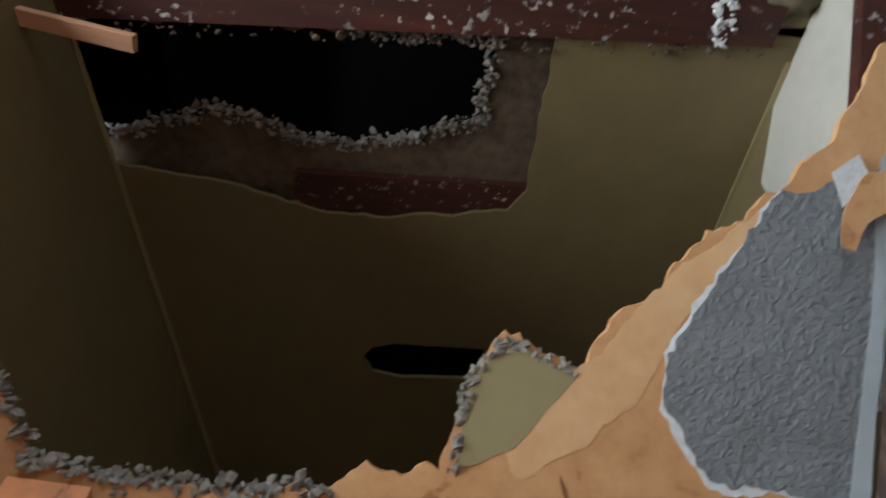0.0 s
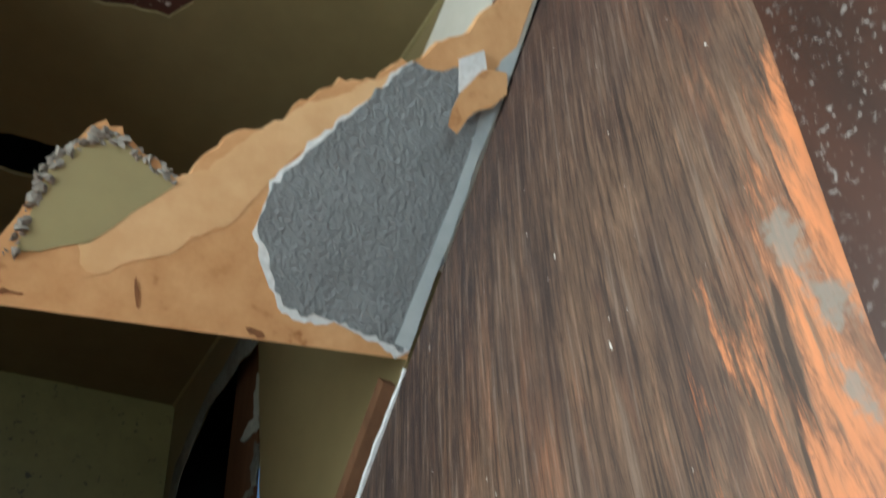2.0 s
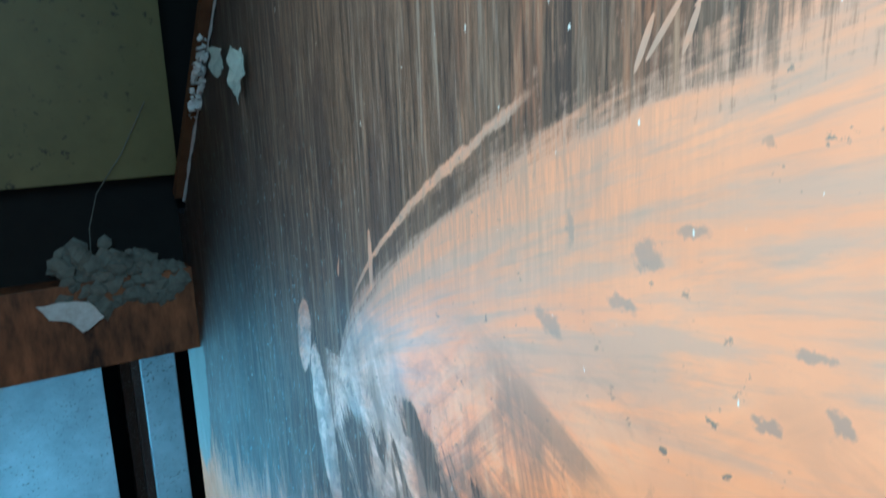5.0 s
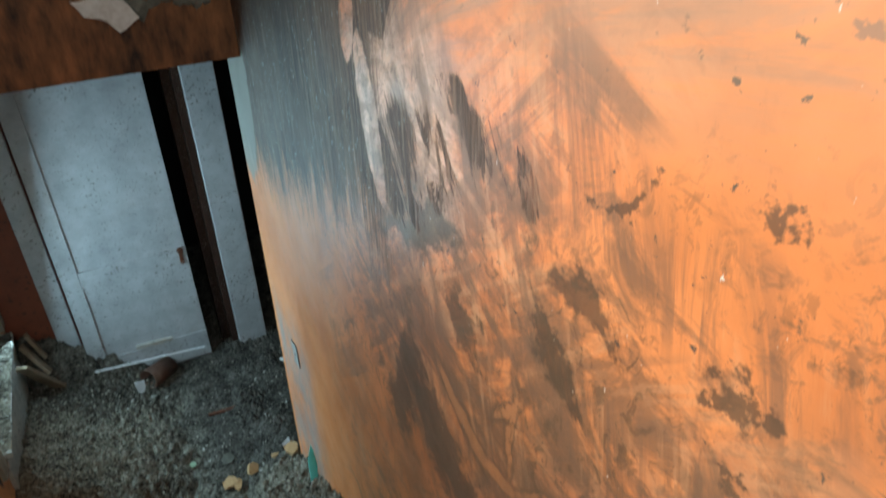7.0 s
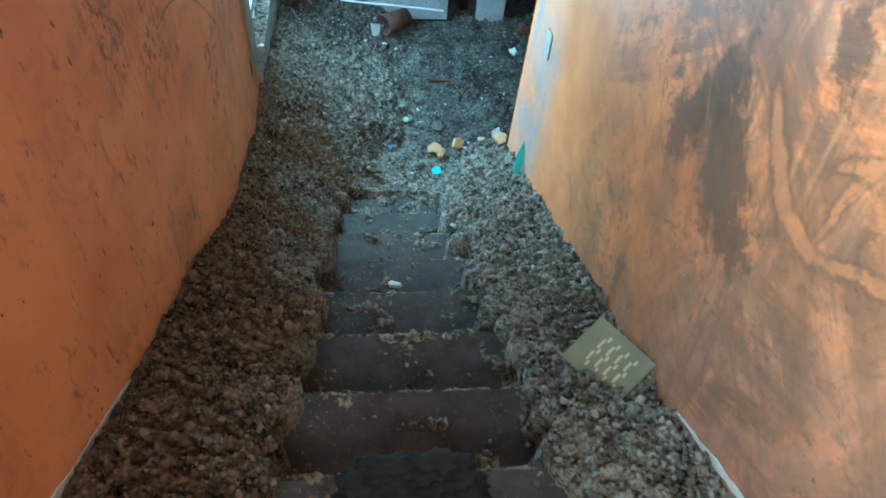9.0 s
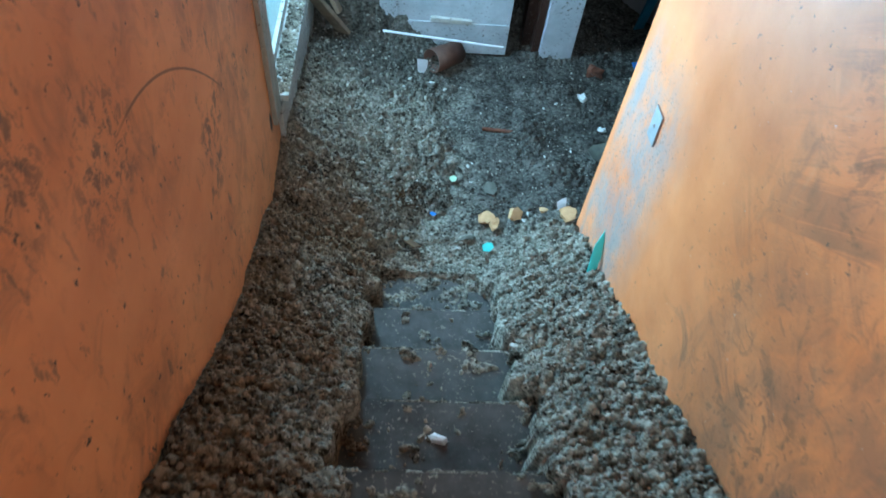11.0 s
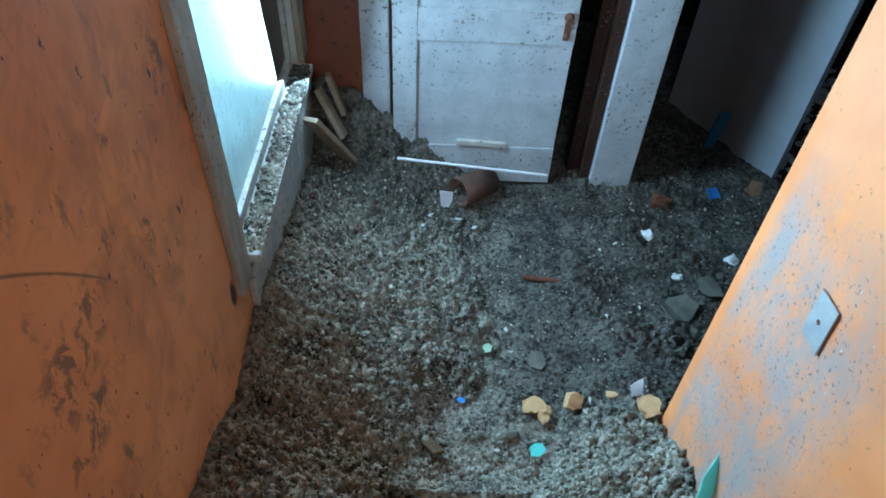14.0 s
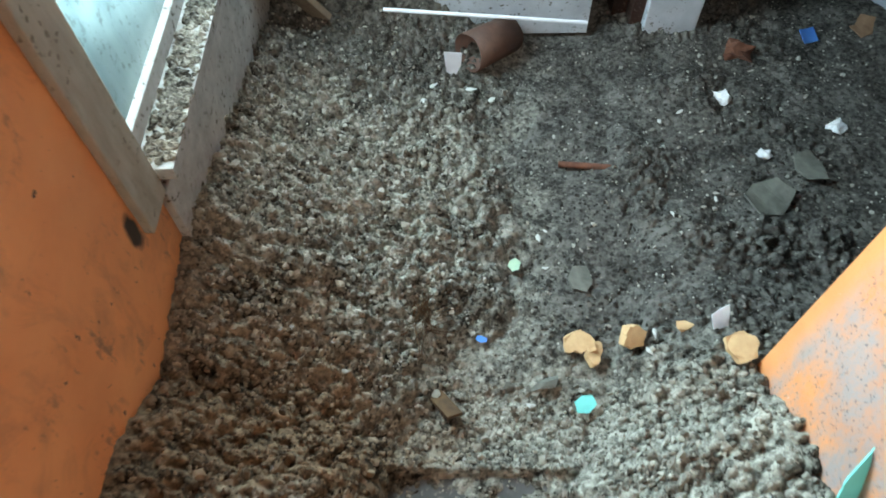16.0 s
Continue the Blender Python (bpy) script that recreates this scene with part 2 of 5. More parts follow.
    flecks = mul(m.ramp(m.noise(30, 6, 0.75, (1, 0.8, 1), 0.8), 0.53, 0.60), m.ramp(add(m.noise(3.1, 4), mul(mask, 0.12)), 0.46, 0.58))
    smear = mul(mx(smear, mul(flecks, 0.8)), m.ramp(z, 3.0, 2.7))
    smear = mul(smear, m.ramp(y, 2.25, 1.95))
    paint = m.mix(mul(smear, 0.70), paint, (0.145, 0.090, 0.060))
    for angle, shift in ((-38, (0, 0, 0)), (24, (1, 2, 3)), (78, (4, 1, 0))):
        st = m.strokes(11.0, angle, 7.0, 7, 0.7, 0.9, shift)
        where = mul(m.ramp(add(m.noise(2.7, 3, 0.5, (1, 1, 1), 0.4, shift), mul(mask, 0.16)), 0.52, 0.64), mul(m.ramp(y, 2.2, 1.9), m.ramp(z, 3.02, 2.84)))
        paint = m.mix(mul(mul(m.ramp(st, 0.48, 0.58), where), 0.68), paint, (0.18, 0.105, 0.070))
        paint = m.mix(mul(mul(m.ramp(st, 0.46, 0.38), where), 0.35), paint, (0.66, 0.36, 0.20))
    # stains, each in its own place
    m.co = m.warped(5.0, 0.34)
    stain = m.blots(((1.43, 1.96, 0.075, 0.12, 10), (1.32, 1.87, 0.20, 0.10, 38), (1.20, 1.80, 0.09, 0.06, 30), (1.55, 1.80, 0.07, 0.14, 20), (0.885, 2.37, 0.085, 0.045, 30), (1.165, 2.28, 0.08, 0.055, 20), (0.577, 2.565, 0.050, 0.022, 50),
                     (0.520, 2.560, 0.026, 0.034, 0), (0.82, 2.53, 0.07, 0.045, 10), (0.755, 2.185, 0.035, 0.018, -40), (0.578, 2.78, 0.022, 0.016, 20), (0.79, 2.72, 0.040, 0.012, -20), (1.36, 2.40, 0.20, 0.035, -18), (0.55, 2.43, 0.030, 0.018, 10)))
    m.co = plain_co
    torn_edge = add(mul(sub(rag_big, 0.5), 1.9), mul(sub(m.strokes(14.0, 50, 4.0, 7, 0.75, 1.2, (3, 3, 1)), 0.5), 1.9))
    paint = m.mix(m.ramp(add(stain, torn_edge), 1.10, 0.70, 0.0, 0.80), paint, (0.070, 0.052, 0.038))
    # pale scrapes with a dark line beside them
    m.co = m.warped(9.0, 0.07)
    scrape = m.blots(((1.19, 2.03, 0.125, 0.020, 35), (1.045, 1.985, 0.062, 0.020, -3), (0.875, 2.085, 0.150, 0.013, -40), (1.005, 2.135, 0.010, 0.12, 2), (1.02, 2.19, 0.07, 0.010, -55)))
    m.co = plain_co
    rim = add(scrape, mul(sub(rag, 0.5), 0.9))
    paint = m.mix(m.ramp(rim, 2.0, 1.3, 0.0, 0.6), paint, (0.13, 0.080, 0.055))
    paint = m.mix(m.ramp(rim, 1.15, 0.80, 0.0, 0.80), paint, (0.50, 0.215, 0.098))
    m.co = m.warped(24.0, 0.06)
    blob = m.blots(((0.796, 3.090, 0.008, 0.022, 8), (0.690, 3.073, 0.018, 0.012, 0), (0.836, 2.976, 0.022, 0.014, 30), (0.524, 3.023, 0.018, 0.006, 20), (0.50, 2.975, 0.012, 0.010, 0), (0.64, 3.10, 0.018, 0.008, 0), (0.72, 3.02, 0.022, 0.008, 20), (0.56, 2.95, 0.014, 0.006, 10)))
    m.co = plain_co
    paint = m.mix(m.ramp(add(blob, mul(sub(rag, 0.5), 1.6)), 1.15, 0.65, 0.0, 0.70), paint, (0.12, 0.105, 0.10))
    specks = mul(m.ramp(m.noise(40, 4, 0.75), 0.64, 0.67), m.ramp(m.noise(5, 2), 0.42, 0.55))
    paint = m.mix(specks, paint, (0.10, 0.075, 0.06))
    spatter = mul(m.ramp(m.noise(17, 7, 0.72, (1, 1, 0.75), 1.8, (3, 1, 5)), 0.545, 0.60), mul(mul(m.ramp(y, 2.1, 1.7), m.ramp(z, 2.95, 2.7)), m.ramp(m.noise(2.4, 3, 0.5, (1, 1, 1), 0.4, (7, 7, 2)), 0.40, 0.55)))
    paint = m.mix(mul(spatter, 0.65), paint, (0.110, 0.072, 0.045))
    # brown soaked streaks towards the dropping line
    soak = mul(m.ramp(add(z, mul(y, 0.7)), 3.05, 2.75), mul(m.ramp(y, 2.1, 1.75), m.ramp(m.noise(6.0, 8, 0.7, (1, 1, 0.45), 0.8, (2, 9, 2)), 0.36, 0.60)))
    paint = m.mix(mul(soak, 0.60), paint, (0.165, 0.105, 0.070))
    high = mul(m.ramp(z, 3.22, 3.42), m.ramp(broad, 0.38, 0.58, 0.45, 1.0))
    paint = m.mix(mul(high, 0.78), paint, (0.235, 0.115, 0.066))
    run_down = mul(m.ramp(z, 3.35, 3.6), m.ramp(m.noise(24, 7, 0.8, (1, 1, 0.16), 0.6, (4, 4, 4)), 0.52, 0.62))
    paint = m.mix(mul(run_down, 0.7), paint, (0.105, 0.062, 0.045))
    # glare over this band is put into the paint as a paler tone
    pale = mul(m.ramp(z, 2.75, 3.0), m.ramp(z, 3.5, 3.3))
    paint = m.mix(mul(pale, 0.30), paint, (0.60, 0.42, 0.32))
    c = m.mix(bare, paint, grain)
    gouge = m.blots(((0.292, 4.03, 0.004, 0.085, 12), (0.277, 4.04, 0.005, 0.070, 11), (0.262, 4.10, 0.004, 0.03, 10), (0.315, 3.93, 0.003, 0.05, 10)))
    c = m.mix(m.ramp(add(gouge, mul(sub(rag, 0.5), 0.8)), 1.2, 0.8, 0.0, 0.85), c, (0.040, 0.026, 0.020))
    # grey patches where the paint has flaked
    m.co = m.warped(9.0, 0.16)
    grey_at = m.blots(((0.205, 4.15, 0.018, 0.05, -12), (0.200, 4.065, 0.022, 0.035, 0), (0.238, 3.975, 0.018, 0.025, 0), (0.366, 3.856, 0.022, 0.030, 0), (0.364, 3.755, 0.032, 0.050, 0), (0.360, 3.65, 0.026, 0.035, 10), (0.38, 3.55, 0.022, 0.03, 0), (0.30, 3.80, 0.016, 0.03, 0), (0.47, 3.79, 0.012, 0.04, 0)))
    m.co = plain_co
    c = m.mix(m.ramp(add(grey_at, mul(sub(rag, 0.5), 3.6)), 1.15, 0.55, 0.0, 0.80), c, (0.20, 0.18, 0.155))
    near_end = mul(mul(m.ramp(y, 2.38, 2.62), m.ramp(y, 3.0, 2.95)), m.ramp(z, 1.42, 1.14))
    patch = mul(near_end, m.ramp(m.noise(7, 8, 0.78, (1, 1, 0.5)), 0.38, 0.58))
    c = m.mix(mul(patch, 0.85), c, (0.25, 0.26, 0.275))
    pits = mul(m.ramp(near_end, 0.25, 0.7), m.ramp(m.noise(85, 4, 0.7), 0.60, 0.64))
    c = m.mix(mul(pits, 0.8), c, (0.07, 0.07, 0.075))
    filler = m.ramp(add(m.blots(((2.90, 2.25, 0.16, 0.38, 8),)), mul(sub(rag_big, 0.5), 0.5)), 1.05, 0.95)
    c = m.mix(mul(filler, 0.9), c, (0.20, 0.215, 0.20))
    white = m.ramp(m.noise(95, 3, 0.6, (1, 1, 0.35)), 0.73, 0.75)
    c = m.mix(white, c, (0.62, 0.60, 0.56))
    spot = m.blots(((0.632, 2.248, 0.0055, 0.008, 30), (0.60, 2.20, 0.0022, 0.003, 0), (0.52, 2.23, 0.003, 0.0025, 0), (0.61, 2.29, 0.002, 0.002, 0)))
    c = m.mix(m.ramp(spot, 1.2, 0.8), c, (0.68, 0.68, 0.68))
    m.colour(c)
    m.rough(add(m.ramp(m.noise(8, 4), 0.3, 0.7, 0.30, 0.46), mul(bare, 0.18)))
    m.bump(add(add(mul(fine, m.ramp(bare, 0.0, 1.0, 0.35, 1.0)), mul(bare, -0.25)), add(mul(brush, 0.4), mul(sweep, 0.3))), 0.4, 0.003)
    return m.m


def stair_wall_left():
    m = Mat("dirty_orange_paint", 0.5, 0.4)
    paint = m.mix(m.ramp(m.noise(2.4, 5, 0.6), 0.35, 0.7), (0.84, 0.36, 0.155), (0.66, 0.24, 0.095))
    smear = m.ramp(m.math("ADD", m.math("MULTIPLY", m.noise(2.0, 3), 0.9), m.noise(8, 9, 0.7, (1, 1, 0.8), 1.5)), 0.95, 1.2)
    c = m.mix(m.math("MULTIPLY", smear, 0.40), paint, (0.16, 0.09, 0.06))
    drip = m.math("MULTIPLY", m.ramp(m.noise(22, 5, 0.7, (1, 1, 0.4)), 0.58, 0.64), m.ramp(m.noise(4, 3), 0.40, 0.60))
    c = m.mix(m.math("MULTIPLY", drip, 0.7), c, (0.14, 0.10, 0.07))
    c = m.mix(m.ramp(m.noise(38, 3, 0.6, (1, 1, 0.6)), 0.66, 0.70), c, (0.08, 0.055, 0.04))
    rag = m.noise(30, 6, 0.75)
    mould = m.blots(((2.45, 1.23, 0.10, 0.08, 0), (2.44, 1.10, 0.11, 0.06, 0), (2.56, 1.25, 0.06, 0.06, 0), (3.14, 1.285, 0.025, 0.06, 0), (2.81, 1.19, 0.03, 0.05, 0), (3.06, 1.41, 0.03, 0.08, 0), (1.95, 1.68, 0.14, 0.14, 0), (1.70, 1.92, 0.12, 0.16, 0)))
    spotty = m.math("MULTIPLY", m.ramp(mould, 1.3, 0.6), m.ramp(m.noise(26, 6, 0.75, (1, 1, 0.8), 0.5, (2, 2, 2)), 0.50, 0.57))
    c = m.mix(m.math("MULTIPLY", spotty, 0.75), c, (0.13, 0.085, 0.06))
    # dark oval at the casing's lower outer corner
    corner = m.ramp(m.math("ADD", m.blots(((3.112, 0.640, 0.022, 0.050, 0),)), m.math("MULTIPLY", rag, 0.9)), 1.55, 1.2)
    c = m.mix(corner, c, (0.035, 0.025, 0.02))
    ax = m.axis()
    along = m.math("SUBTRACT", ax[1], 2.17)
    drop = m.math("ADD", m.math("MULTIPLY", along, 0.35), m.math("MULTIPLY", m.math("MULTIPLY", along, along), 1.1))
    scar = m.math("ABSOLUTE", m.math("SUBTRACT", m.math("ADD", ax[2], drop), 1.645))
    scar = m.math("MULTIPLY", m.ramp(m.math("ADD", scar, m.math("MULTIPLY", rag, 0.006)), 0.0085, 0.0050), m.math("MULTIPLY", m.ramp(ax[1], 2.66, 2.60), m.ramp(ax[1], 1.98, 2.10)))
    c = m.mix(m.math("MULTIPLY", scar, 0.75), c, (0.16, 0.075, 0.04))
    m.colour(c).bump(m.noise(14, 5), 0.3, 0.004)
    return m.m


MR, ML = stair_wall_right(), stair_wall_left()
M_RED = plain("dark_red_wood", (0.070, 0.019, 0.013), (0.026, 0.010, 0.008), 30, 0.5, 0.4, 0.4, 0.002, (0.1, 1, 1), spots=(0.5, 0.48, 0.45), spot_scale=40)
M_REDPANEL = plain("stained_red_brown_panel", (0.046, 0.017, 0.010), (0.016, 0.008, 0.006), 12, 0.4, 0.5, 0.2, 0.001, (1, 1, 0.2), spots=(0.22, 0.20, 0.19), spot_scale=110)
M_MUD = plain("dry_brown_mud", (0.17, 0.145, 0.095), (0.075, 0.062, 0.040), 16, 0.95, 0.1, 1.0, 0.006)
M_TEAR = plain("torn_paper_shadow_brown", (0.24, 0.11, 0.05), (0.15, 0.07, 0.035), 30, 0.95, 0.1)
M_PLY = plain("pale_torn_paper", (0.66, 0.44, 0.24), (0.56, 0.34, 0.17), 16, 0.9, 0.1, 0.4, 0.002)
# far wall's orange, darkened in its colour for the shade it lies in
M_FAR = plain("shaded_orange_wall_paint", (0.24, 0.075, 0.045), (0.16, 0.05, 0.032), 6, 0.6, spots=(0.05, 0.035, 0.03), spot_scale=30)
M_LATH = plain("bare_lath_wood", (0.52, 0.30, 0.19), (0.42, 0.22, 0.13), 25, 0.8, 0.2, 0.3, 0.001, (0.1, 1, 1))
M_OLIVE = plain("olive_paint", (0.165, 0.130, 0.060), (0.135, 0.105, 0.048), 8, 0.55, 0.4, 0.1, 0.001)
M_PALEGREY = plain("pale_grey_brushed_paint", (0.42, 0.46, 0.48), (0.33, 0.37, 0.39), 20, 0.5)
M_OLIVE_L = plain("pale_olive_paint", (0.30, 0.26, 0.13), (0.25, 0.21, 0.11), 8, 0.6, 0.3, 0.1)
# darker, spotted copy of the olive for the front wall
M_OLIVE_D = plain("spotted_dark_olive_paint", (0.150, 0.128, 0.042), (0.108, 0.094, 0.030), 8, 0.5, 0.4, 0.15, 0.001, spots=(0.03, 0.028, 0.015), spot_scale=30)
M_CREAM = plain("cream_paint", (0.50, 0.48, 0.42), (0.42, 0.40, 0.35), 10, 0.6)
# darker, spotted copy of the cream, toned down against the strong light on it
M_CREAM_DARK = plain("darkened_cream_paint", (0.22, 0.21, 0.17), (0.13, 0.12, 0.10), 10, 0.6, spots=(0.05, 0.045, 0.035), spot_scale=24)
M_KRAFT = plain("torn_brown_paper", (0.60, 0.36, 0.18), (0.43, 0.22, 0.095), 14, 0.9, 0.1, 0.35, 0.002, spots=(0.30, 0.14, 0.06), spot_scale=14)
M_GYPSUM = plain("crumbled_gypsum", (0.32, 0.30, 0.27), (0.15, 0.13, 0.11), 60, 0.95, 0.1, 1.0, 0.004)
M_LIME = plain("old_lime_plaster", (0.13, 0.10, 0.070), (0.055, 0.040, 0.028), 30, 0.95, 0.1, 1.0, 0.005)
M_GYPSUM_W = plain("white_gypsum", (0.72, 0.74, 0.76), (0.5, 0.5, 0.5), 60, 0.95, 0.1, 0.8, 0.003)
M_STUD = plain("brown_stud_wood", (0.15, 0.075, 0.038), (0.085, 0.042, 0.022), 22, 0.8, 0.2, 0.4, 0.002, (1, 1, 0.1))
M_BEAM = plain("stained_header_wood", (0.30, 0.125, 0.055), (0.022, 0.014, 0.011), 22, 0.6, 0.3, 0.4, 0.002, (1, 1, 0.35))
# near-black colour stands in for the shade of unlit spaces
M_DARK = plain("near_black_unlit", (0.012, 0.012, 0.012), (0.007, 0.007, 0.008), 10, 0.9)
M_WHITE = plain("dirty_white_paint", (0.46, 0.49, 0.53), (0.30, 0.32, 0.35), 9, 0.45, 0.4, 0.2, 0.001, spots=(0.10, 0.085, 0.065), spot_scale=62)
M_SILL = plain("grimy_sill_paint", (0.50, 0.49, 0.46), (0.30, 0.29, 0.27), 25, 0.7, 0.2, 0.4, 0.002, spots=DIRT, spot_scale=50)
M_TREAD = plain("dusty_grey_tread", (0.105, 0.104, 0.102), (0.042, 0.041, 0.041), 14, 0.75, 0.25, 0.5, 0.002, spots=(0.22, 0.2, 0.17), spot_scale=70)
M_FLOOR = plain("dirt_floor", (0.09, 0.08, 0.07), (0.05, 0.045, 0.04), 20, 0.9)
M_TRIM = plain("weathered_trim", (0.40, 0.36, 0.30), (0.24, 0.20, 0.16), 25, 0.7, 0.3, 0.4, 0.002, (1, 1, 0.3), spots=(0.1, 0.08, 0.06))
M_PLANK = plain("rotten_plank_wood", (0.34, 0.27, 0.20), (0.20, 0.15, 0.11), 20, 0.8, 0.2, 0.5, 0.002, (1, 0.3, 1))
M_PLAIN = plain("old_plaster", (0.30, 0.28, 0.25), (0.24, 0.22, 0.2), 6, 0.9)
M_YARD = plain("mossy_concrete", (0.13, 0.15, 0.12), (0.08, 0.10, 0.08), 3, 0.9)
M_BLUEGREY = plain("blue_grey_wall_paint", (0.30, 0.32, 0.36), (0.24, 0.26, 0.30), 6, 0.5)


def textured_grey():
    m = Mat("grey_stippled_paint", 0.6, 0.4)
    n = m.ramp(m.noise(75, 5, 0.6, (1, 1, 1), 0.25), 0.40, 0.66)
    m.colour(m.mix(m.ramp(m.noise(7, 4), 0.35, 0.7), (0.17, 0.18, 0.19), (0.22, 0.235, 0.25))).bump(n, 0.8, 0.005)
    return m.m


def guano():
    m = Mat("dried_droppings", 0.95, 0.1)
    n = m.noise(50, 5, 0.7)
    w = m.noise(2.2, 4, 0.6)
    v = m.t.nodes.new("ShaderNodeTexVoronoi")
    v.inputs["Scale"].default_value = 85
    m.t.links.new(m.co, v.inputs["Vector"])
    sep = m.t.nodes.new("ShaderNodeSeparateColor")
    m.t.links.new(v.outputs["Color"], sep.inputs[0])
    mixn = m.math("ADD", m.math("MULTIPLY", n, 0.42), m.math("ADD", m.math("MULTIPLY", m.noise(9, 6, 0.7), 0.48), m.math("MULTIPLY", sep.outputs[0], 0.10)))
    tone = m.ramp(mixn, 0.41, 0.60)
    grey = m.mix(tone, (0.026, 0.024, 0.020), (0.37, 0.355, 0.305))
    # brown is the droppings' own colour, deepened for the shade away from the window
    brown = m.mix(tone, (0.018, 0.012, 0.008), (0.23, 0.152, 0.096))
    ax = m.axis()
    c = m.mix(m.math("MULTIPLY", m.ramp(m.math("ADD", m.math("MULTIPLY", ax[0], -0.7), w), 0.40, 0.70), m.ramp(ax[1], 3.5, 2.9, 0.25, 1.0)), grey, brown)
    dark = m.mix(tone, (0.024, 0.022, 0.020), (0.12, 0.115, 0.105))
    drift = m.math("ADD", ax[0], m.math("MULTIPLY", m.math("SUBTRACT", m.noise(7, 4, 0.7), 0.5), 0.9))
    wet = m.math("MULTIPLY", m.ramp(drift, 0.05, 0.45), m.ramp(ax[1], 2.95, 3.20))
    c = m.mix(m.math("MAXIMUM", wet, m.math("MULTIPLY", m.ramp(m.math("ADD", ax[1], m.math("MULTIPLY", m.noise(5, 4, 0.7, shift=(3, 3, 3)), 0.5)), 4.05, 4.35), 0.8)), c, dark)
    m.colour(c).bump(n, 0.9, 0.005)
    return m.m


def glass():
    m = Mat("grimy_glass", 0.30, 0.5)
    m.b.inputs["Transmission Weight"].default_value = 0.95
    g = m.mix(m.ramp(m.noise(12, 6, 0.7, (1, 1, 0.22), 0.5), 0.40, 0.66), (0.046, 0.064, 0.063), (0.020, 0.034, 0.035))
    m.colour(m.mix(m.ramp(m.noise(55, 4, 0.7, (1, 1, 0.7)), 0.57, 0.62), g, (0.012, 0.016, 0.014)))
    return m.m


M_GREY, M_GUANO, M_GLASS = textured_grey(), guano(), glass()
M_RAG = plain("torn_grey_green_paper", (0.44, 0.50, 0.47), (0.30, 0.34, 0.32), 45, 0.9, 0.1, 0.6, 0.002)
M_TEAL = plain("teal_paint_chip", (0.14, 0.68, 0.64), (0.12, 0.60, 0.58), 30, 0.6)
M_METAL = plain("galvanised_metal", (0.36, 0.38, 0.39), (0.26, 0.28, 0.30), 30, 0.5, 0.5, 0.2, 0.0005, metal=0.3)
M_CHIPY = plain("pale_yellow_plaster", (0.56, 0.37, 0.20), (0.42, 0.25, 0.13), 40, 0.85)
M_PLASTIC = plain("white_plastic", (0.68, 0.70, 0.74), (0.6, 0.62, 0.66), 20, 0.35)
M_BLUE = plain("blue_plastic", (0.03, 0.17, 0.55), (0.05, 0.22, 0.6), 20, 0.4)
M_RUST = plain("rusty_iron", (0.16, 0.06, 0.035), (0.07, 0.03, 0.02), 50, 0.85)
M_GYPSUM_D = plain("dirty_grey_plaster", (0.20, 0.21, 0.19), (0.10, 0.10, 0.09), 40, 0.95, 0.1, 0.8, 0.003)
M_MINT = plain("pale_green_paint_chip", (0.42, 0.62, 0.45), (0.36, 0.55, 0.42), 30, 0.6)
M_TEAL_D = plain("dark_teal_paint", (0.03, 0.17, 0.26), (0.02, 0.12, 0.2), 30, 0.6)
M_CARD = plain("yellowed_card", (0.27, 0.30, 0.23), (0.20, 0.23, 0.18), 20, 0.45)
M_CLOT = plain("dark_matted_dirt", (0.035, 0.034, 0.034), (0.018, 0.018, 0.019), 30, 0.8, 0.2, 0.8, 0.003)
M_SCRIBBLE = plain("pale_yellow_ink", (0.66, 0.62, 0.44), (0.55, 0.52, 0.36), 40, 0.6)
M_CHIPW = plain("dusty_white_chip", (0.50, 0.50, 0.48), (0.34, 0.34, 0.32), 60, 0.9)
M_SLAB = plain("wet_grey_slab", (0.135, 0.135, 0.115), (0.075, 0.075, 0.066), 40, 0.8, 0.2, 0.6, 0.002)
M_BROWNPAPER = plain("faded_brown_paper", (0.24, 0.14, 0.085), (0.15, 0.085, 0.05), 30, 0.85)
M_ROOT = plain("dry_brown_fibres", (0.11, 0.060, 0.028), (0.055, 0.032, 0.018), 40, 0.9)
M_CLAY = plain("rusty_brown_tin", (0.13, 0.065, 0.045), (0.08, 0.04, 0.03), 30, 0.6)

# ---- builders ----


def mesh_of(bm, name, material, smooth=False):
    bmesh.ops.recalc_face_normals(bm, faces=bm.faces)
    me = bpy.data.meshes.new(name)
    bm.to_mesh(me)
    bm.free()
    for mt in material if isinstance(material, (list, tuple)) else (material,):
        me.materials.append(mt)
    if smooth:
        me.shade_smooth()
    return me


def part(name, bm, material, parent=None, label="", smooth=False):
    ob = new(name, mesh_of(bm, name, material, smooth))
    ob.parent = parent
    return tagged(ob, label)


def thing(name, at=(0, 0, 0), label="", category="", group="", kind="", rot=(0, 0, 0)):
    ob = new(name)
    ob.matrix_world = pose(*at, *rot)
    return tagged(ob, label, category, group, kind)


